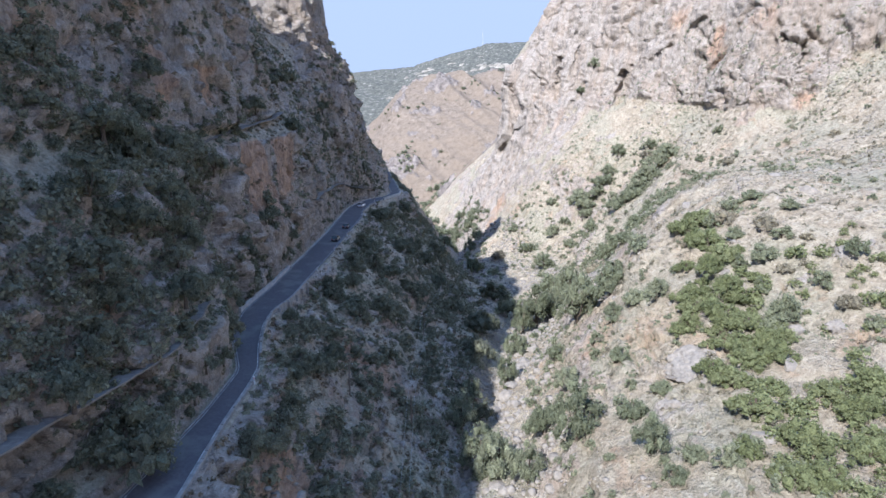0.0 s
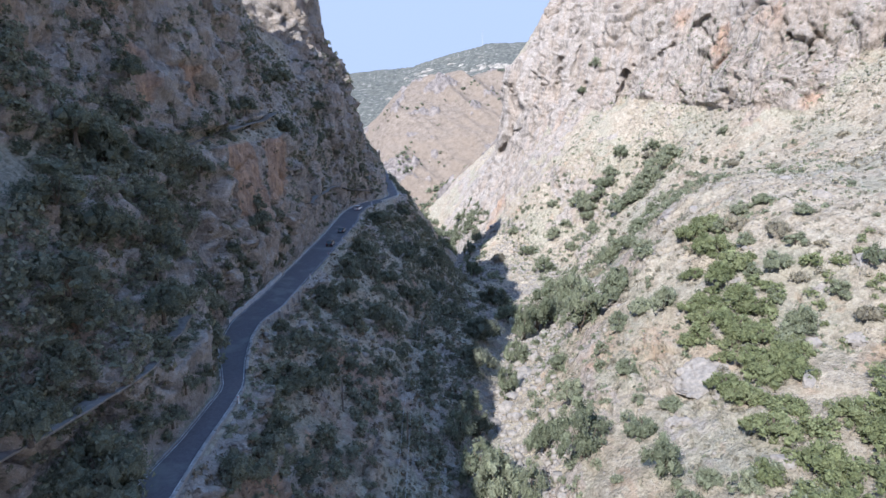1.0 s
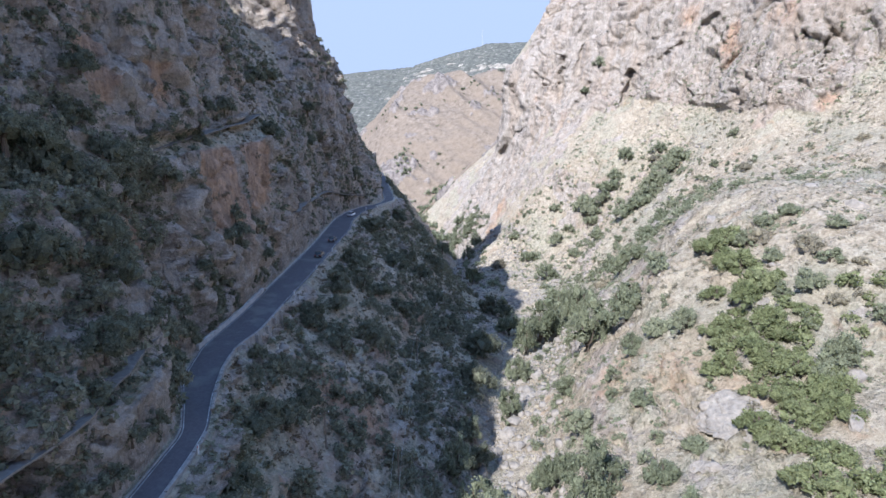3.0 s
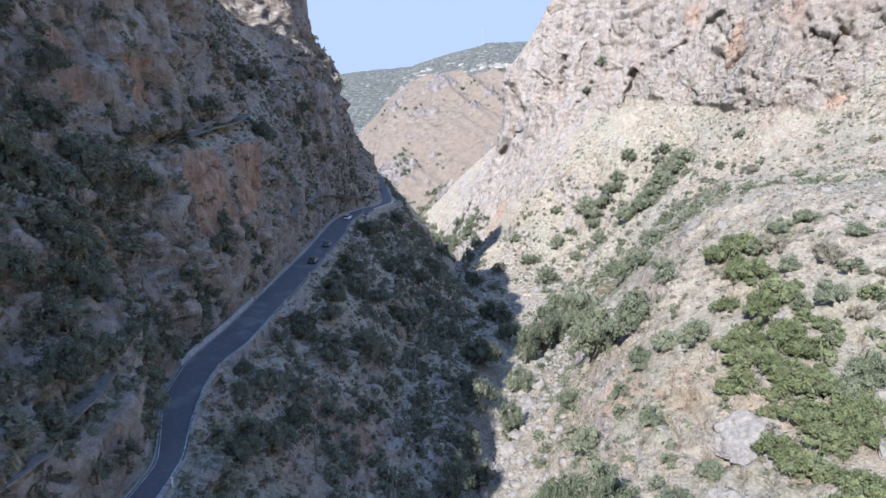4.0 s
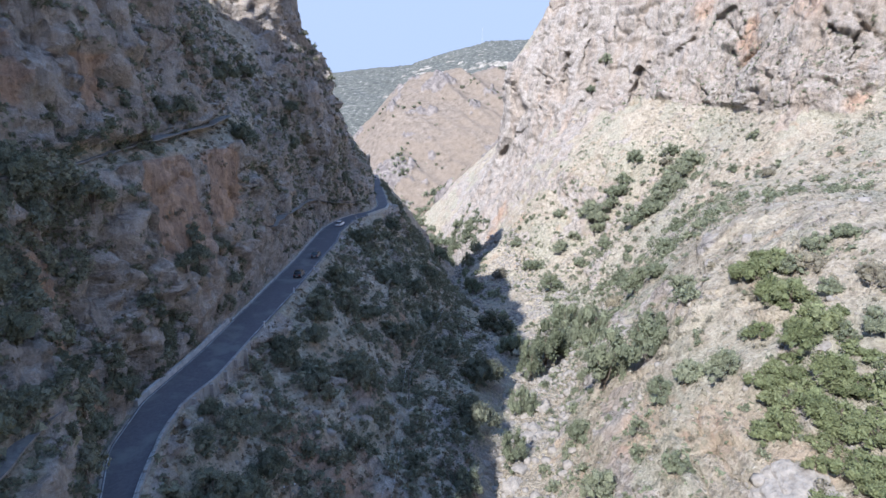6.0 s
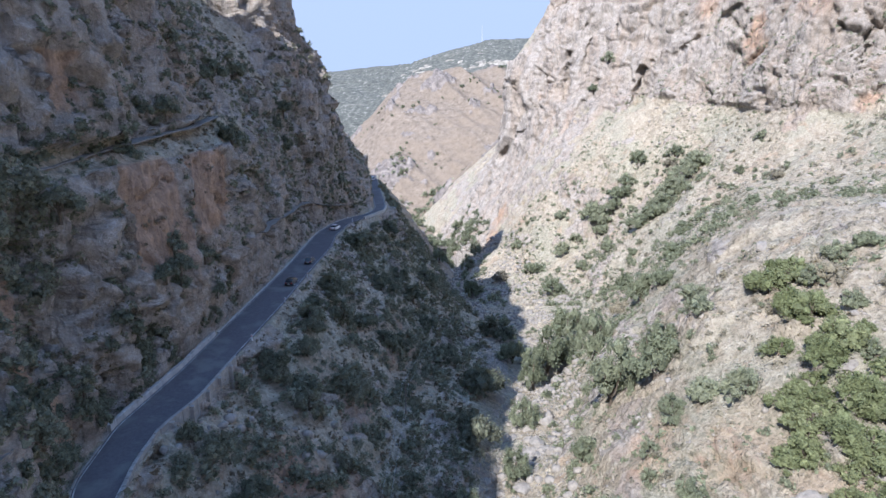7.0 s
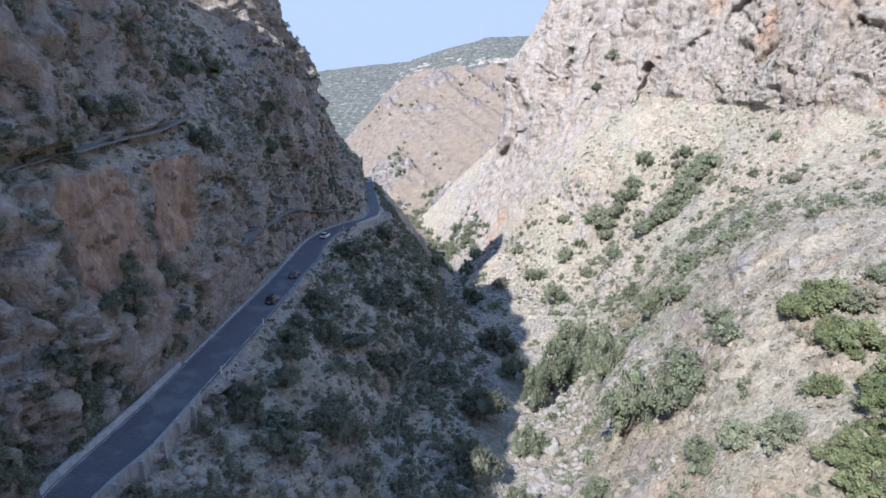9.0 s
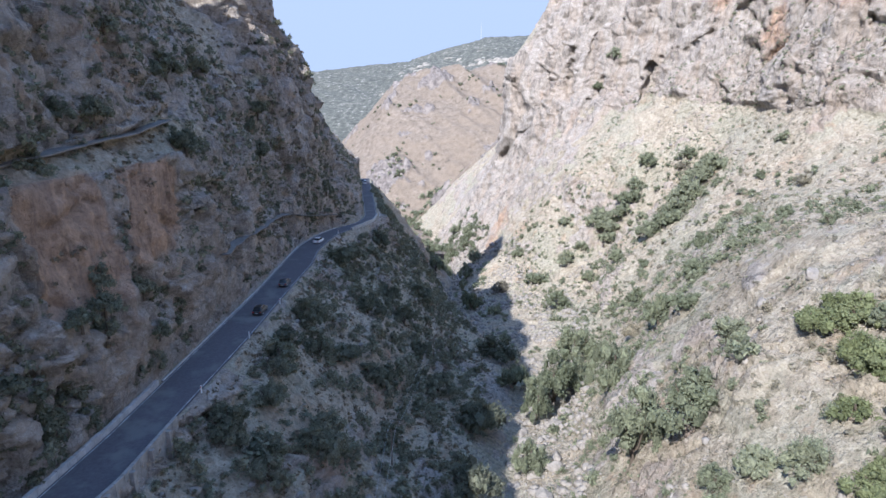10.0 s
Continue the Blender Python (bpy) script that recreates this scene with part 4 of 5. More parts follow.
for k, (y, z, s) in enumerate(WALL_BUSHES + WALL_BUSHES_TOO):
    p = wall_at(y, z - 0.25 * s)
    plant("oak", (p.x + (0.12 if z > 68 or y < 84 else -0.2) * s, y, z - 0.35 * s), s, rnd.uniform(0, 360), "shrubs on the shaded wall", rnd.uniform(0.8, 1.15), k)
plant("holm", (-35.6, 54.0, 62.0), 9.4, 40, "shrubs on the shaded wall", 1.0, 0)


# ---- low scrub: countless small clumps ----
def scatter(grid, count, seed, rows, cols, keep):
    """Random points of a sheet, with their normals, where keep(points, normals) is true."""
    rng = np.random.default_rng(seed)
    n = grid_normals(grid)
    i, j = rng.uniform(rows[0], rows[1], count), rng.uniform(cols[0], cols[1], count)
    a, b = i.astype(int), j.astype(int)
    fi, fj = (i - a)[:, None], (j - b)[:, None]
    p = (grid[a, b] * (1 - fi) + grid[a + 1, b] * fi) * (1 - fj) + (grid[a, b + 1] * (1 - fi) + grid[a + 1, b + 1] * fi) * fj
    nn = n[a, b]
    nn = nn * np.sign(nn[:, 2:3] + 1e-6)
    area = np.linalg.norm(np.cross(grid[a + 1, b] - grid[a, b], grid[a, b + 1] - grid[a, b]), axis=1)
    ok = keep(p, nn) & (rng.uniform(0, 1, count) < np.minimum(1.0, area / np.percentile(area, 80)))
    return p[ok], nn[ok], rng


def clumps(name, p, n, rng, sizes, material, leaves=8):
    k = len(p)
    d = rng.normal(size=(k, leaves, 3))
    d[..., 2] = np.abs(d[..., 2])
    d /= np.linalg.norm(d, axis=2, keepdims=True)
    c = p[:, None] + d * sizes[:, None, None] * rng.uniform(0.35, 0.9, (k, leaves, 1)) * np.array([1, 1, 0.75])
    s = np.repeat(sizes * 0.42, leaves) * rng.uniform(0.6, 1.2, k * leaves)
    return leaf_mesh(name, c.reshape(-1, 3), (d + rng.normal(scale=0.4, size=d.shape)).reshape(-1, 3), s, rng, material)


def patchy(p, size, seed):
    return fractal(p, size, 3, seed)


def rows_between(grid, y0, y1):
    ys = grid[:, 0, 1]
    return int(np.searchsorted(ys, y0)), int(min(np.searchsorted(ys, y1), len(ys) - 2))


def scrub(name, grid, span, cols, count, seed, lo, hi, material, label, test):
    p, n, rng = scatter(grid, count, seed, rows_between(grid, *span), cols, test)
    s = lo + (hi - lo) * rng.uniform(0, 1, len(p)) ** 2.2
    tagged(new(name, clumps(name, p, n, rng, s, material)), label, "scrub", kind="stuff")


def crown_points(seed, lobes, leaves, tall):
    rng = np.random.default_rng(seed)
    a, rad = rng.uniform(0, math.tau, lobes), np.sqrt(rng.uniform(0.02, 1.0, lobes)) * 0.66
    c = np.stack([rad * np.cos(a), rad * np.sin(a), tall * (0.2 + 0.6 * (1 - (rad / 0.72) ** 2) * rng.uniform(0.5, 1.1, lobes))], 1)
    r = rng.uniform(0.28, 0.46, lobes)
    which = rng.choice(lobes, leaves, p=r ** 2 / (r ** 2).sum())
    d = rng.normal(size=(leaves, 3))
    d /= np.linalg.norm(d, axis=1, keepdims=True)
    return c[which] + d * r[which][:, None] * rng.uniform(0.6, 1.05, (leaves, 1)), d


def thicket(name, material, grid, span, cols, count, seed, lo, hi, label, test, leaves=260, leaf=0.13, drop_by=0.3):
    """Uncounted shrubs over a stretch of slope, thick where test allows."""
    p, n, rng = scatter(grid, count, seed, rows_between(grid, *span), cols, test)
    forms = [crown_points(seed * 10 + k, 7 + k % 3, leaves, 0.9 + 0.15 * (k % 4)) for k in range(8)]
    C, N, S = [], [], []
    for k in range(len(p)):
        s = (lo + (hi - lo) * rng.uniform() ** 1.8) / 2
        c, d = forms[k % 8]
        a = rng.uniform(0, math.tau)
        turn = np.array([[math.cos(a), -math.sin(a), 0], [math.sin(a), math.cos(a), 0], [0, 0, rng.uniform(0.9, 1.35)]])
        base = p[k] - np.array([0, 0, drop_by * s if n[k][2] < 0.6 else 0.05 * s])
        C.append(base + (c @ turn.T) * s)
        N.append(d @ turn.T + rng.normal(scale=0.5, size=d.shape))
        S.append(np.full(leaves, leaf * s) * rng.uniform(0.6, 1.25, leaves))
    me = leaf_mesh(name, np.concatenate(C), np.concatenate(N), np.concatenate(S), rng, material)
    return tagged(new(name, me), label, "shrubs", kind="stuff")


RC, LC = (10, G_RIGHT.shape[1] - 60), (8, G_LEFT.shape[1] - 30)
OFF_ROAD = lambda p: (p[:, 0] > along(p[:, 1], ROAD_OUT, 1, 3) + 0.8) | (p[:, 0] < along(p[:, 1], ROAD_IN, 1, 3) - 1.0)
DAMP = lambda p: np.exp(-((p[:, 1] - 68) / 30) ** 2 - ((p[:, 2] - 89) / 13) ** 2)
thicket("shaded_thicket", M_OAK, G_LEFT, (34, 125), LC, 7000, 12, 1.2, 4.4, "dense dark shrubs on the shaded wall", lambda p, n: (DAMP(p) > 0.16) & (patchy(p, 12, 25) > -0.4) & (p[:, 2] > 64), 135, 0.14)
thicket("wall_shrubs", M_OAK, G_LEFT, (45, 250), LC, 9000, 13, 0.7, 3.0, "dark shrubs clinging to the shaded wall", lambda p, n: (patchy(p, 15, 27) > -0.15) & (panel_mask(p) < 0.3) & (p[:, 2] > 63) & OFF_ROAD(p), 66, 0.19)
thicket("slope_shrubs", M_OAK, G_LEFT, (-18, 350), LC, 14500, 14, 0.9, 4.6, "dark shrubs on the shaded slope below the road", lambda p, n: (patchy(p, 13, 29) > -0.65) & (p[:, 2] < 59) & (p[:, 0] < 4) & OFF_ROAD(p), 90, 0.175)
thicket("sunlit_shrubs", M_OLIVE, G_RIGHT, (-18, 350), RC, 2600, 15, 0.7, 3.0, "grey-green shrubs scattered over the sunlit slope", lambda p, n: (n[:, 2] > 0.35) & (patchy(p, 20, 33) > 0.1) & (p[:, 0] > 18), 170, 0.14)
thicket("carob_scrub", M_GREEN, G_RIGHT, (50, 112), RC, 1300, 20, 1.6, 4.8, "bright green carob scrub low on the sunlit slope", lambda p, n: (p[:, 0] > 36 + 0.12 * np.abs(p[:, 1] - 80)) & (p[:, 0] < 70) & (patchy(p, 13, 51) > -0.1), 170, 0.135)
thicket("bank_bushes", M_OLIVE, G_RIGHT, (55, 150), RC, 1300, 21, 1.4, 4.6, "grey-green bushes on the sunlit bank", lambda p, n: (p[:, 0] > 12) & (p[:, 0] < 42) & (patchy(p, 14, 53) > 0.0), 170, 0.135)
thicket("dry_shrubs", M_DRY, G_RIGHT, (-18, 300), RC, 2500, 16, 0.7, 2.4, "dry grey shrubs on the sunlit slope", lambda p, n: (n[:, 2] > 0.35) & (patchy(p, 20, 35) > -0.1) & (p[:, 0] > 16), 100, 0.15)
thicket("valley_trees", M_OLIVE, G_FAR, (442, 560), (60, 130), 700, 18, 3.0, 9.0, "grey-green trees on the far valley floor", lambda p, n: (p[:, 2] < 30) & (p[:, 0] < 20) & (p[:, 0] > -110), 70, 0.18, 0.1)
thicket("bank_shrubs", M_OLIVE, G_RIGHT, (195, 345), (3, 50), 900, 19, 0.8, 3.2, "grey-green shrubs along the sunlit creek bank", lambda p, n: patchy(p, 15, 49) > -0.1, 120, 0.16)
thicket("gully_shrubs", M_OLIVE, G_RIGHT, (185, 345), RC, 2200, 24, 1.2, 4.6, "grey-green shrubs on the stony slope above the creek", lambda p, n: (p[:, 2] > 24) & (p[:, 2] < 78) & (patchy(p, 17, 59) > 0.0), 80, 0.18)
thicket("far_shrubs", M_OLIVE, G_FAR, (490, 740), (30, 160), 900, 17, 2.0, 7.0, "dark shrubs on the distant brown slope", lambda p, n: (patchy(p, 40, 37) > 0.25), 60, 0.2, 0.1)
thicket("ledge_shrubs", M_OAK, G_LEFT, (40, 125), LC, 3200, 47, 1.0, 3.8, "dark shrubs on the high ledges of the shaded wall", lambda p, n: (p[:, 2] > 92) & (patchy(p, 14, 77) > 0.05) & (panel_mask(p) < 0.3), 80, 0.18)
thicket("hill_trees", M_OLIVE, G_FAR, (560, 640), (60, 200), 1100, 49, 2.5, 6.5, "grey-green trees round a crag on the brown slope", lambda p, n: np.exp(-((p[:, 0] + 66) / 12) ** 2 - ((p[:, 1] - 600) / 22) ** 2) > 0.45, 60, 0.2, 0.1)
thicket("mouth_trees", M_OLIVE, G_RIGHT, (385, 445), (2, 70), 900, 51, 1.6, 5.5, "grey-green trees at the mouth of the gorge", lambda p, n: (p[:, 2] < 30) & (patchy(p, 14, 79) > -0.1), 90, 0.18, 0.1)
thicket("creek_growth", M_OLIVE, G_RIGHT, (165, 335), (1, 45), 900, 53, 1.8, 5.5, "shaded trees and bushes crowding the creek", lambda p, n: (p[:, 0] < np.interp(p[:, 1], [165, 230, 335], [10, 15, 8])) & (patchy(p, 13, 81) > -0.2), 130, 0.16, 0.1)
VERGE = lambda p: (p[:, 0] < along(p[:, 1], ROAD_IN, 1, 3) - 0.9) & (p[:, 2] > 61.4) & (p[:, 2] < 74)
thicket("verge_shrubs", M_OAK, G_LEFT, (44, 262), LC, 9500, 22, 0.7, 3.0, "low dark shrubs at the foot of the cliff beside the road", lambda p, n: VERGE(p) & (patchy(p, 9, 57) > -0.35), 70, 0.19)
thicket("foot_bushes", M_OAK, G_LEFT, (80, 132), LC, 2600, 41, 1.6, 4.4, "dark evergreen bushes crowding the foot of the shaded cliff", lambda p, n: VERGE(p) & (p[:, 2] > 63) & (patchy(p, 10, 71) > -0.1) & (panel_mask(p) < 0.3), 150, 0.15)
thicket("slope_bushes", M_OLIVE, G_RIGHT, (135, 300), RC, 900, 43, 1.6, 5.2, "grey-green bushes spread over the sunlit slope", lambda p, n: (p[:, 0] > 28) & (p[:, 2] < 74) & (n[:, 2] > 0.3) & (patchy(p, 18, 73) > 0.05), 150, 0.15)
thicket("brow_shrubs", M_DRY, G_RIGHT, (120, 300), RC, 3000, 45, 0.7, 2.2, "dry grey-green shrubs on the brow of the sunlit slope", lambda p, n: (p[:, 0] > 45) & (p[:, 2] > 66) & (n[:, 2] > 0.45) & (patchy(p, 16, 75) > -0.2), 60, 0.19)
# tufts in the darker scrub copy, shade included in their colour
thicket("verge_grass", M_DRY_SHADED, G_LEFT, (44, 262), LC, 6500, 23, 0.4, 1.4, "dry grass tufts at the foot of the cliff beside the road", lambda p, n: VERGE(p) & (p[:, 2] < 69), 36, 0.24)
scrub("dry_scrub", G_RIGHT, (-18, 330), RC, 24000, 2, 0.2, 0.85, M_DRY, "low dry grey-brown scrub on the sunlit slope", lambda p, n: (n[:, 2] > 0.35) & (patchy(p, 18, 5) > -0.35))
scrub("green_scrub", G_RIGHT, (45, 350), RC, 30000, 3, 0.25, 1.1, M_OLIVE, "small grey-green shrubs on the sunlit slope", lambda p, n: (n[:, 2] > 0.3) & (patchy(p, 22, 9) > 0.05))
# dry scrub as on the sunlit slope, painted darker here for the shade
scrub("shaded_dry_scrub", G_LEFT, (-18, 345), LC, 44000, 4, 0.25, 1.0, M_DRY_SHADED, "low dry scrub on the shaded slope, coloured darker and browner for the shade", lambda p, n: (n[:, 2] > 0.3) & (patchy(p, 14, 15) > -0.2) & OFF_ROAD(p))
scrub("shaded_green_scrub", G_LEFT, (40, 345), LC, 44000, 5, 0.3, 1.3, M_OAK, "dark shrubs in the cracks of the shaded wall", lambda p, n: (patchy(p, 16, 19) > 0.1) & (panel_mask(p) < 0.3) & OFF_ROAD(p))


# ---- boulders and stones ----
def boulder_mesh(name, seed, cuts, detail, flat=0.6):
    rng = np.random.default_rng(seed)
    bm = bmesh.new()
    bmesh.ops.create_icosphere(bm, subdivisions=detail, radius=1.0)
    p = np.array([v.co for v in bm.verts])
    p += 0.3 * np.stack([fractal(p + 9.1 * k, 0.9, 4, seed + k) for k in range(3)], 1)
    for _ in range(cuts):
        d = rng.normal(size=3)
        d /= np.linalg.norm(d)
        over = np.maximum(p @ d - rng.uniform(0.4, 0.8), 0)
        p -= over[:, None] * d * 0.8
    p += 0.09 * fractal(p, 0.35, 3, seed + 9, True)[:, None] * p
    if detail > 3:
        split, step_out = cells(p * np.array([1, 1, 1.6]), 0.42, seed + 13)
        p += (0.05 * step_out - 0.07 * np.exp(-(split / 0.1) ** 2) + 0.03 * fractal(p, 0.12, 3, seed + 15))[:, None] * p
    p *= np.array([rng.uniform(0.8, 1.25), rng.uniform(0.7, 1.0), flat])
    for v, c in zip(bm.verts, p):
        v.co = c
    me = bpy.data.meshes.new(name)
    bm.to_mesh(me), bm.free()
    me.materials.append(M_STONE)
    return me


BOULDERS = [boulder_mesh("boulder", 20 + k, 16, 3) for k in range(7)]
SLABS = [boulder_mesh("rock_slab", 60 + k, 7, 5, 0.5) for k in range(3)]


def boulder(at, size, seed, group, label, name="boulder", sink=0.2, lean=0.0):
    r = random.Random(seed)
    ob = new(name, SLABS[seed % len(SLABS)] if size >= 4.4 else BOULDERS[seed % len(BOULDERS)])
    ob.matrix_basis = pose(at[0], at[1], at[2] + size * (0.35 - sink), 0, lean, 0) @ pose(0, 0, 0, r.uniform(-9, 9), r.uniform(-9, 9), r.uniform(0, 360)) @ Matrix.Diagonal((size * 0.55, size * 0.55, size * 0.55, 1))
    return tagged(ob, label, "boulder", group)


rnd = random.Random(9)
for k in range(190):
    y = rnd.uniform(85, 250) if k < 100 else rnd.uniform(200, 410)
    c = np.interp(y, [r[0] for r in CREEK], [r[1] for r in CREEK])
    x = c + (rnd.gauss(1.5, 3.2) if k < 190 else rnd.uniform(3, 20))
    size = min(0.5 + rnd.expovariate(1.1), 4.2)
    boulder(drop(x, y), size, k, "boulders in the creek bed", "pale limestone boulder wedged in the dry creek bed", "boulder", 0.38)
for k, (x, y, s) in enumerate([(8, 133, 5.0), (10, 137, 3.4), (12, 150, 4.6), (14, 156, 3.6), (6, 128, 3.0), (19, 172, 4.0), (18, 166, 3.2), (16, 146, 3.2), (21, 190, 4), (10, 126, 2.8), (24, 196, 3.4)]):
    boulder(drop(x, y), s, k + 3, "boulders in the creek bed", "large pale limestone block beside the creek")
for k, (x, y, s) in enumerate([(38, 96, 13), (59, 94, 5.0), (52, 96, 3.7), (49, 88, 3.5), (32, 90, 4.6), (39, 74, 3.4), (51, 99, 3.3), (48, 114, 2.9), (59, 134, 4.4), (51, 136, 2.7), (52, 148, 3.4), (66, 106, 5.0),
                               (70, 130, 4), (46, 150, 3), (72, 150, 4), (36, 150, 3)]):
    boulder(drop(x, y), s, k + 11, "rock outcrops on the sunlit slope", "weathered pale grey limestone slab on dry grass", "rock_outcrop", 0.43, -26)


def stones(name, grid, span, cols, count, seed, lo, hi, label, test):
    p, n, rng = scatter(grid, count, seed, rows_between(grid, *span), cols, test)
    k = len(p)
    s = lo + (hi - lo) * rng.uniform(size=k) ** 3
    unit = np.array([(1, 0, 0), (0, 1, 0), (-1, 0, 0), (0, -1, 0), (0, 0, 0.8), (0, 0, -0.8)], float)
    tri = np.array([(0, 1, 4), (1, 2, 4), (2, 3, 4), (3, 0, 4), (1, 0, 5), (2, 1, 5), (3, 2, 5), (0, 3, 5)])
    v = unit[None] * s[:, None, None] * rng.uniform(0.5, 1.2, (k, 6, 1))
    a = rng.uniform(0, math.tau, k)
    ca, sa = np.cos(a)[:, None], np.sin(a)[:, None]
    v = np.stack([v[..., 0] * ca - v[..., 1] * sa, v[..., 0] * sa + v[..., 1] * ca, v[..., 2]], 2) + p[:, None]
    f = (tri[None] + 6 * np.arange(k)[:, None, None]).reshape(-1, 3)
    tagged(new(name, raw_mesh(name, v.reshape(-1, 3), f, M_STONE)), label, "stones", kind="stuff")


stones("creek_stones", G_RIGHT, (70, 400), (0, 20), 9000, 6, 0.12, 0.6, "pale pebbles and cobbles in the dry creek bed", lambda p, n: n[:, 2] > 0.2)
stones("creek_stones_in_shade", G_LEFT, (70, 345), (0, 9), 5000, 7, 0.12, 0.6, "pale cobbles in the shaded creek bed", lambda p, n: n[:, 2] > 0.2)
def rubble(name, grid, span, cols, count, seed, lo, hi, label, test):
    """Uncounted broken rocks, each a cut twelve-cornered block."""
    p, n, rng = scatter(grid, count, seed, rows_between(grid, *span), cols, test)
    bm = bmesh.new()
    bmesh.ops.create_icosphere(bm, subdivisions=1, radius=1.0)
    bm.verts.index_update()
    unit = np.array([v.co for v in bm.verts])
    tri = np.array([[v.index for v in f.verts] for f in bm.faces])
    bm.free()
    k, c = len(p), len(unit)
    s = lo + (hi - lo) * rng.uniform(size=k) ** 2.6
    v = unit[None] * rng.uniform(0.72, 1.15, (k, c, 1)) * (s[:, None] * rng.uniform(0.6, 1.1, (k, 3)))[:, None] * np.array([1, 1, 0.75])
    a = rng.uniform(0, math.tau, k)
    ca, sa = np.cos(a)[:, None], np.sin(a)[:, None]
    v = np.stack([v[..., 0] * ca - v[..., 1] * sa, v[..., 0] * sa + v[..., 1] * ca, v[..., 2]], 2) + p[:, None]
    f = (tri[None] + c * np.arange(k)[:, None, None]).reshape(-1, 3)
    tagged(new(name, raw_mesh(name, v.reshape(-1, 3), f, M_STONE)), label, "stones", kind="stuff")


rubble("creek_rubble", G_RIGHT, (85, 400), (0, 26), 7000, 31, 0.3, 1.7, "broken pale rocks along the dry creek", lambda p, n: (n[:, 2] > 0.2) & (patchy(p, 11, 61) > -0.2))
rubble("slope_rubble", G_RIGHT, (60, 330), RC, 5200, 33, 0.2, 1.2, "broken pale rocks on the sunlit slope", lambda p, n: (n[:, 2] > 0.35) & (patchy(p, 14, 63) > 0.2))
rubble("shaded_rubble", G_LEFT, (60, 330), (0, 100), 3200, 35, 0.2, 1.2, "broken grey rocks on the shaded slope", lambda p, n: (patchy(p, 12, 65) > 0.1) & OFF_ROAD(p))
stones("scree", G_RIGHT, (50, 330), RC, 14000, 8, 0.1, 0.55, "loose pale stones on the sunlit slope", lambda p, n: (n[:, 2] > 0.4) & (patchy(p, 12, 45) > 0.1))
stones("scree_in_shade", G_LEFT, (50, 330), (20, 100), 9000, 9, 0.1, 0.5, "loose grey stones on the shaded slope", lambda p, n: (patchy(p, 12, 46) > 0.1) & OFF_ROAD(p))


# ---- road walls, kerbs and posts ----
def strip(name, y0, y1, edge, out, wide, tall, down, material, label, category, jag=0.0, step=1.5, side=1):
    """A wall along an edge of the road, in blocks with uneven tops."""
    base = new(name)
    tagged(base, label, category)
    ys = np.arange(y0, y1, step)
    r = random.Random(int(y0))
    for y in ys:
        x0, x1 = along(np.array([y, y + step]), edge, 1, 3) + out * side
        z = along(np.array([y]), ROAD_Z, 1, 8)[0]
        a = math.degrees(math.atan2(-(x1 - x0), step))
        h = tall + r.uniform(-jag, jag)
        bm = bmesh.new()
        box(bm, (wide, step * 1.0 - 0.03, h + down), ((x0 + x1) / 2, y + step / 2, z + (h - down) / 2), Euler((0, 0, radians(a))).to_matrix(), 0.04)
        part("block", bm, material, base)
    return base


M_PALE = speckled("pale_limewashed_stone", [(0.3, (0.32, 0.31, 0.29)), (0.7, (0.52, 0.50, 0.47))], 1.2, 0.9, 0.3, 0.03, 0.2, (0.5, (0.32, 0.31, 0.29)))
strip("roadside_wall", 103, 133, ROAD_IN, -0.35, 0.5, 0.75, 0.4, M_PALE, "low pale weathered stone wall along the inner road edge", "wall", 0.06)
strip("retaining_wall", 103, 124, ROAD_OUT, 0.3, 0.45, 0.5, 4.5, M_CONCRETE, "tall grey concrete retaining wall under the outer road edge", "wall", 0.0, 1.5)
strip("outer_kerb", 84, 103, ROAD_OUT, 0.2, 0.4, 0.45, 0.8, M_CONCRETE, "low broken concrete kerb along the bend", "kerb", 0.12, 1.2)
strip("outer_kerb", 44, 79, ROAD_OUT, 0.2, 0.4, 0.35, 0.6, M_CONCRETE, "low concrete kerb above the drop", "kerb", 0.08, 1.4)
strip("outer_wall", 234, 262, ROAD_OUT, 0.3, 0.5, 0.7, 1.2, M_PALE, "pale stone parapet on the outside of the far bend", "wall", 0.1, 1.5)
strip("inner_kerb", 134, 236, ROAD_IN, -0.15, 0.3, 0.14, 0.3, M_PALE, "pale concrete gutter along the foot of the cliff", "kerb", 0.02, 2.0)
strip("inner_kerb", 44, 100, ROAD_IN, -0.1, 0.25, 0.1, 0.3, M_CONCRETE, "grey concrete gutter along the foot of the cliff", "kerb", 0.02, 2.0)
for y in np.arange(105, 123, 4.0):
    x = along(np.array([y]), ROAD_OUT, 1, 3)[0] + 0.75
    bm = bmesh.new()
    box(bm, (0.6, 0.5, 4.6), (0, 0, -2.0), None, 0.04)
    tagged(part("buttress", bm, M_CONCRETE, None), "concrete buttress against the retaining wall", "buttress", "buttresses of the retaining wall").location = (x, y, 61.5)


def edge_line(name, edge, inset, y0, y1, label):
    ys = np.arange(y0, y1, 1.0)
    x = along(ys, edge, 1, 3) + inset
    ob = ribbon(name, ys, x - 0.07, x + 0.07, along(ys, ROAD_Z, 1, 8) + 0.006, 0.02, M_PAINT)
    return tagged(ob, label, "road marking", kind="structure")


M_PAINT = speckled("worn_road_paint", [(0.4, (0.20, 0.20, 0.20)), (0.62, (0.48, 0.48, 0.46))], 0.9, 0.8, 0.1, 0.01)
edge_line("edge_line_inner", ROAD_IN, 0.25, 40, 340, "worn white edge line on the asphalt")
edge_line("edge_line_outer", ROAD_OUT, -0.25, 40, 340, "worn white edge line on the asphalt")

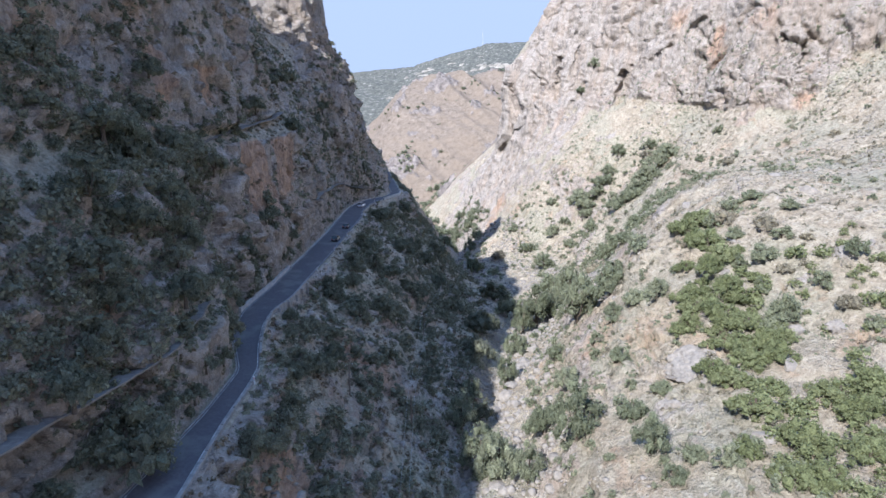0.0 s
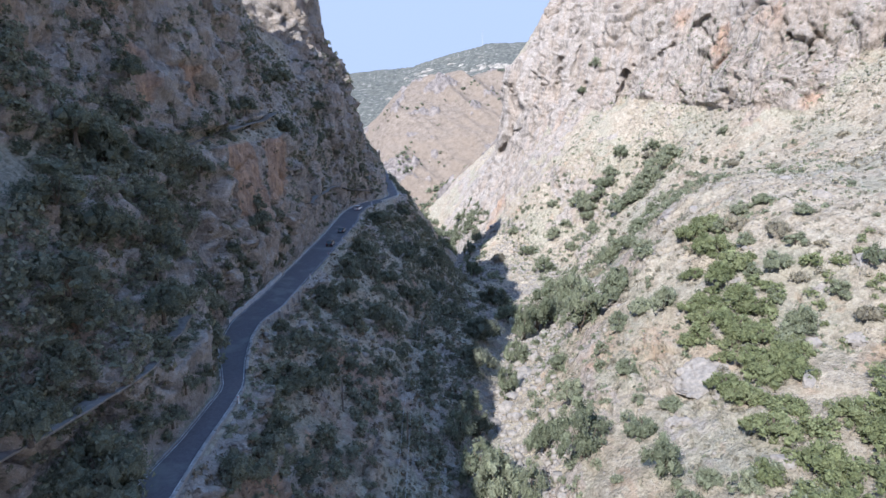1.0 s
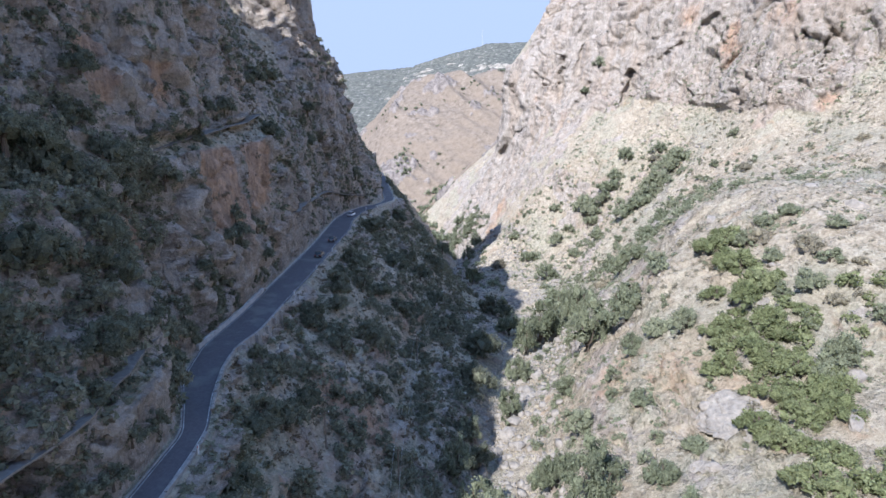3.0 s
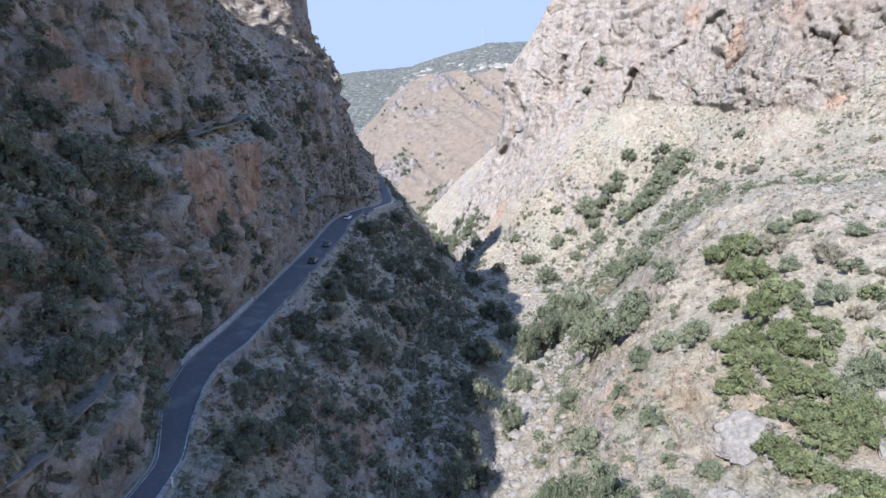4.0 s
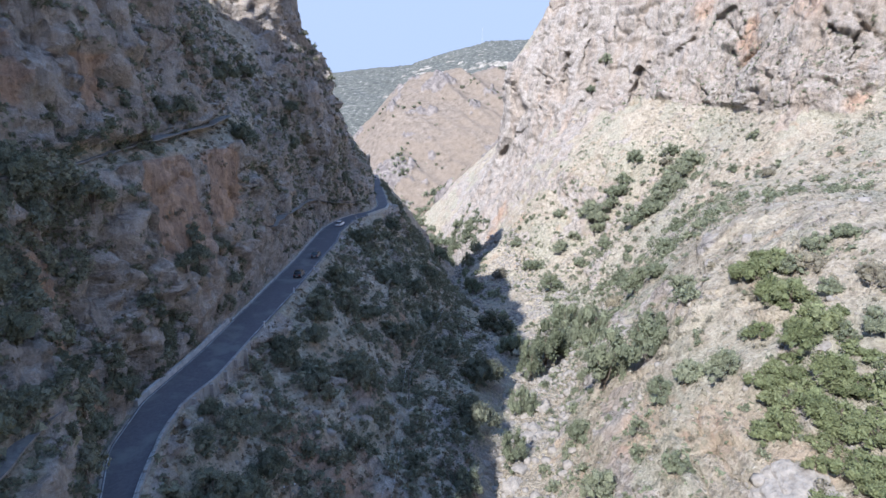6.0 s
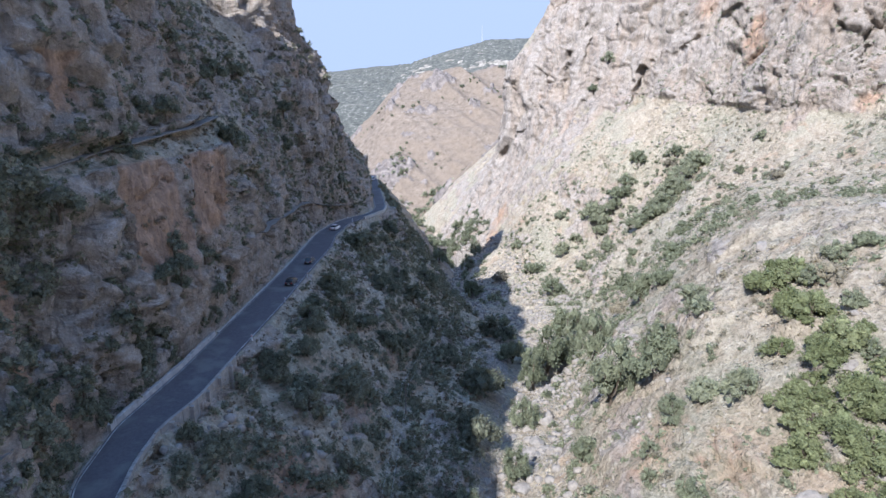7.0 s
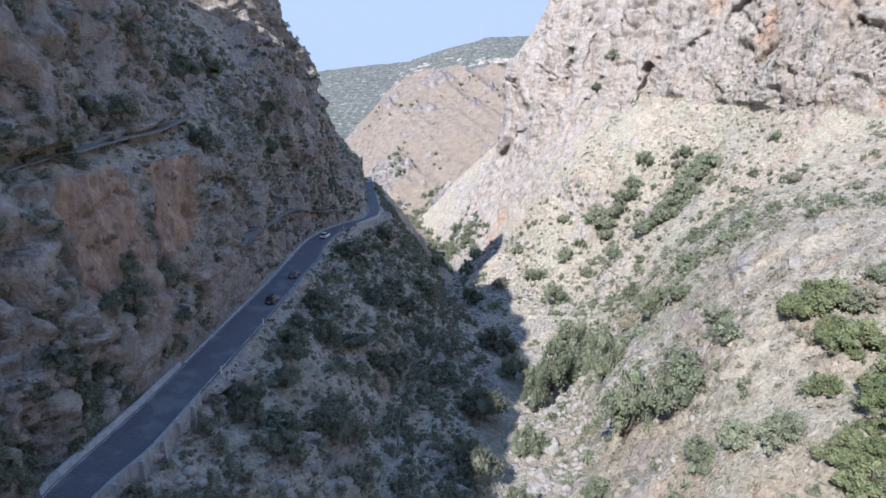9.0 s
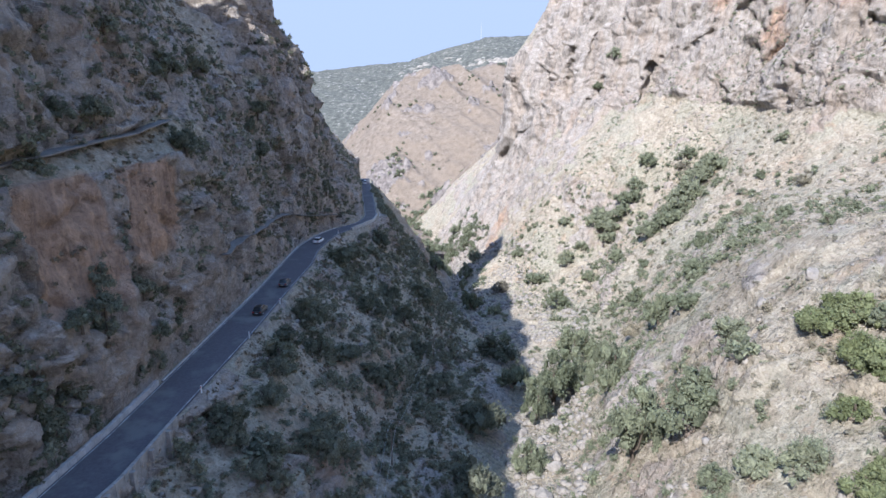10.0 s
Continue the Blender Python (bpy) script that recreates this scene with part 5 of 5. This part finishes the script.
M_WHITE = speckled("white_painted_post", [(0.3, (0.6, 0.6, 0.58)), (0.7, (0.8, 0.8, 0.78))], 5.0, 0.7)
M_RED = speckled("red_reflector", [(0.3, (0.45, 0.03, 0.02)), (0.7, (0.6, 0.05, 0.03))], 20.0, 0.4)


def marker_post(x, y):
    bm = bmesh.new()
    box(bm, (0.16, 0.12, 1.15), (0, 0, 0.5), None, 0.025)
    post = tagged(part("marker_post", bm, M_WHITE, None), "short white marker post at the road edge", "post", "marker posts along the road")
    post.location = (x, y, along(np.array([y]), ROAD_Z, 1, 8)[0])
    bm = bmesh.new()
    box(bm, (0.09, 0.02, 0.18), (0, -0.068, 0.85), None, 0.004)
    part("reflector", bm, M_RED, post, "red reflector")


for x, y in ((-36.6, 198), (-38.2, 228), (-29.9, 75), (-36.2, 167), (-36.0, 150), (-35.6, 131), (-31.5, 263)):
    marker_post(x, y)


# ---- footpaths on the wall ----
def footpath(name, keys, wide, label):
    ys = np.arange(keys[0][0], keys[-1][0], 1.0)
    zs = np.interp(ys, [k[0] for k in keys], [k[1] for k in keys])
    xs = np.array([wall_at(y, z + 0.6).x for y, z in zip(ys, zs)])
    xs = np.max(np.stack([np.pad(xs, 4, mode="edge")[k:k + len(xs)] for k in range(9)]), 0)
    xs = np.convolve(np.pad(xs, 6, mode="edge"), np.ones(13) / 13, "valid") - 0.35
    zs, wide = zs + 0.1 * lattice(np.stack([ys / 4, ys * 0, ys * 0], 1), 6), wide * (0.9 + 0.35 * lattice(np.stack([ys / 3, ys * 0, ys * 0], 1), 5))
    ob = ribbon(name, ys, xs - 1.3, xs + wide, zs + 0.1, 0.2, M_TRACK)
    return tagged(ob, label, "path", kind="structure")


M_TRACK = speckled("beaten_stony_track", [(0.3, (0.12, 0.112, 0.104)), (0.7, (0.26, 0.243, 0.225))], 1.6, 0.95, 0.8, 0.15, 0.1, (0.5, (0.19, 0.175, 0.155)))
footpath("footpath_lower", [(40, 72.2), (55, 71.6), (66, 71.2), (74, 71.2), (84, 72)], 0.9, "narrow stony mule track on the shaded wall")
footpath("footpath_upper", [(84, 91.5), (96, 92), (110, 92.3), (126, 93.6), (138, 94.6), (160, 96.5)], 1.3, "narrow stony mule track on the upper ledge")
footpath("footpath_far", [(158, 73.5), (175, 73.2), (196, 72), (208, 71), (224, 67.5), (240, 65)], 1.1, "narrow stony track slanting down to the road")


# ---- cars ----
def metal(name, colour, rough=0.3):
    m, t, b = nodes_of(name, rough, 0.5)
    pos, _ = place(t)
    b.inputs["Coat Weight"].default_value = 0.6
    t.links.new(ramp(t, noise_of(t, 3.0, 4, 0.6, pos), [(0.3, tuple(c * 0.8 for c in colour)), (0.7, colour)]), b.inputs["Base Color"])
    return m


M_GLASS, _, gb = nodes_of("car_glass", 0.05, 0.6)
gb.inputs["Base Color"].default_value = (0.02, 0.025, 0.03, 1)
M_RUBBER = speckled("tyre_rubber", [(0.3, (0.02, 0.02, 0.02)), (0.7, (0.035, 0.035, 0.035))], 8.0, 0.9)
M_RIM = metal("wheel_rim", (0.45, 0.45, 0.46), 0.35)
M_LAMP = metal("tail_lamp", (0.5, 0.03, 0.02), 0.25)
M_PLATE = metal("plain_plate", (0.7, 0.7, 0.68), 0.5)


def loft(bm, sections):
    """A body from cross-sections along y: each (y, half width at the sill, half width at the shoulder, low z, high z)."""
    rings = []
    for y, a, b, z0, z1 in sections:
        zm = z0 + (z1 - z0) * 0.55
        rings.append([bm.verts.new(c) for c in ((-a, y, z0), (-a * 1.03, y, zm), (-b, y, z1), (b, y, z1), (a * 1.03, y, zm), (a, y, z0))])
    for p, q in zip(rings[:-1], rings[1:]):
        for k in range(6):
            bm.faces.new((p[k], p[(k + 1) % 6], q[(k + 1) % 6], q[k]))
    bm.faces.new(rings[0]), bm.faces.new(rings[-1][::-1])
    bmesh.ops.recalc_face_normals(bm, faces=bm.faces)
    bmesh.ops.bevel(bm, geom=list(bm.edges), offset=0.05, segments=2, affect="EDGES", profile=0.6)
    return bm


def car(x, y, turn, paint, label, tall=1.0):
    base = tagged(new("car"), label, "car", "cars on the road")
    bm = bmesh.new()
    loft(bm, [(-2.1, 0.78, 0.72, 0.35, 0.80), (-1.9, 0.86, 0.80, 0.25, 0.95), (-0.9, 0.88, 0.82, 0.22, 0.98), (0.9, 0.88, 0.82, 0.22, 0.96), (1.75, 0.86, 0.78, 0.25, 0.85), (2.1, 0.74, 0.66, 0.35, 0.70)])
    body = part("body", bm, paint, base)
    bm = bmesh.new()
    loft(bm, [(-1.85, 0.76, 0.66, 0.90, 1.05 * tall), (-1.25, 0.78, 0.62, 0.90, 1.44 * tall), (0.1, 0.78, 0.62, 0.90, 1.46 * tall), (1.05, 0.76, 0.70, 0.88, 0.98 * tall)])
    part("cabin_glass", bm, M_GLASS, base, "dark tinted windows")
    bm = bmesh.new()
    loft(bm, [(-1.32, 0.63, 0.58, 1.41 * tall, 1.47 * tall), (-0.6, 0.65, 0.6, 1.43 * tall, 1.5 * tall), (0.2, 0.63, 0.57, 1.42 * tall, 1.47 * tall)])
    part("roof", bm, paint, base)
    for sx in (-1, 1):
        bm = bmesh.new()
        box(bm, (0.24, 0.06, 0.2), (sx * 0.62, -2.08, 0.76), None, 0.02)
        part("tail_lamp", bm, M_LAMP, base, "red tail lamp")
        bm = bmesh.new()
        box(bm, (0.18, 0.12, 0.12), (sx * 0.95, 0.75, 0.98), None, 0.03)
        part("wing_mirror", bm, paint, base)
        for wy in (-1.3, 1.3):
            bm = bmesh.new()
            bmesh.ops.create_cone(bm, cap_ends=True, segments=20, radius1=0.32, radius2=0.32, depth=0.2, matrix=pose(sx * 0.8, wy, 0.32, 0, 90, 0))
            bmesh.ops.bevel(bm, geom=list(bm.edges), offset=0.03, segments=1, affect="EDGES")
            wheel = part("wheel", bm, M_RUBBER, base, "black tyre")
            bm = bmesh.new()
            bmesh.ops.create_cone(bm, cap_ends=True, segments=14, radius1=0.2, radius2=0.17, depth=0.05, matrix=pose(sx * 0.91, wy, 0.32, 0, 90, 0))
            part("rim", bm, M_RIM, wheel, "grey rim")
    bm = bmesh.new()
    box(bm, (0.5, 0.03, 0.12), (0, -2.12, 0.55), None, 0.01)
    part("plate", bm, M_PLATE, base, "plain white plate")
    base.matrix_basis = pose(x, y, along(np.array([float(y)]), ROAD_Z, 1, 8)[0] + 0.005, 0, 0, turn)
    return base


M_BLACK_PAINT, M_WHITE_PAINT, M_GREY_PAINT = metal("black_car_paint", (0.02, 0.022, 0.026)), metal("white_car_paint", (0.75, 0.75, 0.75)), metal("dark_grey_car_paint", (0.05, 0.055, 0.065))
car(-38.3, 162, 1, M_BLACK_PAINT, "small black car driving on the asphalt road", 1.04)
car(-38.9, 179, 2, M_GREY_PAINT, "dark grey hatchback driving on the asphalt road")
car(-41.2, 217, -8, M_WHITE_PAINT, "small white car near the bend of the road")
car(-52.2, 352, 11, M_WHITE_PAINT, "white car beyond the bend of the road", 1.2)
car(-54.6, 358, 11, M_GREY_PAINT, "grey car beyond the bend of the road")


# ---- poles, wires and mast ----
M_WOOD = speckled("weathered_pole_wood", [(0.3, (0.13, 0.105, 0.08)), (0.7, (0.25, 0.21, 0.17))], 3.0, 0.95, 0.4, 0.02)
M_STEEL = metal("galvanised_steel", (0.5, 0.5, 0.5), 0.45)


def pole(x, y, tall, turn):
    base = tagged(new("utility_pole"), "weathered wooden utility pole with a short crossarm", "utility pole", "poles of the power line")
    bm = bmesh.new()
    part("shaft", tube(bm, [(0, 0, -0.6), (0, 0, tall * 0.5), (0, 0, tall)], [0.16, 0.13, 0.1], 10), M_WOOD, base)
    bm = bmesh.new()
    part("crossarm", box(bm, (1.5, 0.12, 0.12), (0, 0.12, tall - 0.5), None, 0.02), M_WOOD, base)
    for k in (-0.65, 0, 0.65):
        bm = bmesh.new()
        part("insulator", tube(bm, [(k, 0.12, tall - 0.44), (k, 0.12, tall - 0.25), (k, 0.12, tall - 0.2)], [0.05, 0.06, 0.03], 8), M_WHITE, base, "white insulator")
    at = drop(x, y)
    base.matrix_basis = pose(at.x, at.y, at.z, 0, 0, turn)
    return [base.matrix_basis @ Vector((k, 0.12, tall - 0.2)) for k in (-0.65, 0, 0.65)]


def wire(a, b, sag):
    c = bpy.data.curves.new("wire", "CURVE")
    c.dimensions, c.bevel_depth, c.bevel_resolution = "3D", 0.018, 1
    sp = c.splines.new("POLY")
    sp.points.add(15)
    for k in range(16):
        f = k / 15
        q = a.lerp(b, f)
        sp.points[k].co = (q.x, q.y, q.z - sag * 4 * f * (1 - f), 1)
    c.materials.append(M_STEEL)
    return tagged(new("wire", c), "thin grey overhead wire between the poles", "wire", "wires of the power line")


tops = [pole(-7, 40, 7.5, 8), pole(-11, 100, 7.5, 5), pole(-13, 152, 7.0, -5), pole(-9, 205, 7.0, -8)]
for u, v in zip(tops[:-1], tops[1:]):
    for k in (0, 2):
        wire(u[k], v[k], 1.2)
pole(-22, 99, 6.5, 30)
mast = tagged(new("radio_mast"), "thin lattice radio mast on the distant ridge", "mast")
foot = drop(15, 1455)
for k in range(3):
    a = k * math.tau / 3
    bm = bmesh.new()
    part("leg", tube(bm, [(1.6 * math.cos(a), 1.6 * math.sin(a), -1), (0.5 * math.cos(a), 0.5 * math.sin(a), 34)], [0.22, 0.14], 6), M_STEEL, mast)
for k in range(11):
    bm = bmesh.new()
    r = 1.55 - 0.1 * k
    part("brace", tube(bm, [(r, 0, 3 * k), (-r * 0.5, r * 0.85, 3 * k + 1.5), (-r * 0.5, -r * 0.85, 3 * k + 3)], [0.1, 0.1, 0.1], 5), M_STEEL, mast)
mast.location = foot


# ---- pale road cuts on the distant ridge ----
M_CUT = speckled("pale_road_cut", [(0.36, (0.14, 0.135, 0.115)), (0.6, (0.42, 0.39, 0.345))], 0.16, 0.95, 0.6, 1.0)
cut = random.Random(21)
CUTS = [(-75, -30, 1225, 3), (-20, 62, 1222, 4.5), (20, 84, 1236, 3.2), (-120, -98, 1180, 2.6), (-160, -146, 1120, 2.4)]
for k in range(16):
    x0 = cut.uniform(-150, 50)
    CUTS.append((x0, x0 + cut.uniform(8, 24), cut.uniform(1150, 1330), cut.uniform(1.2, 2.6)))
for x0, x1, y, tall in CUTS:
    xs = np.arange(x0, x1 + 2, 3.0)
    bm = bmesh.new()
    rows = []
    level = np.array([drop(x, y + 6 * math.sin(x * 0.05)).z for x in xs])
    level = np.convolve(np.pad(level, 3, mode="edge"), np.ones(7) / 7, "valid") + 1.5
    for x, pz in zip(xs, level):
        f = math.sin((x - x0) / (x1 - x0) * math.pi) ** 0.4 * (0.55 + 0.45 * math.sin(x * 0.37 + y))
        py = y + 6 * math.sin(x * 0.05)
        rows.append([bm.verts.new((x, py + d, pz + h)) for d, h in ((6, -6), (-1, tall * f), (-3, tall * f * 0.9), (-5, -6))])
    for u, v in zip(rows[:-1], rows[1:]):
        for j in range(3):
            bm.faces.new((u[j], v[j], v[j + 1], u[j + 1]))
    bmesh.ops.recalc_face_normals(bm, faces=bm.faces)
    tagged(part("road_cut", bm, M_CUT, None), "pale earth bank of a road cut on the far ridge", "embankment", "road cuts on the ridge", "structure")
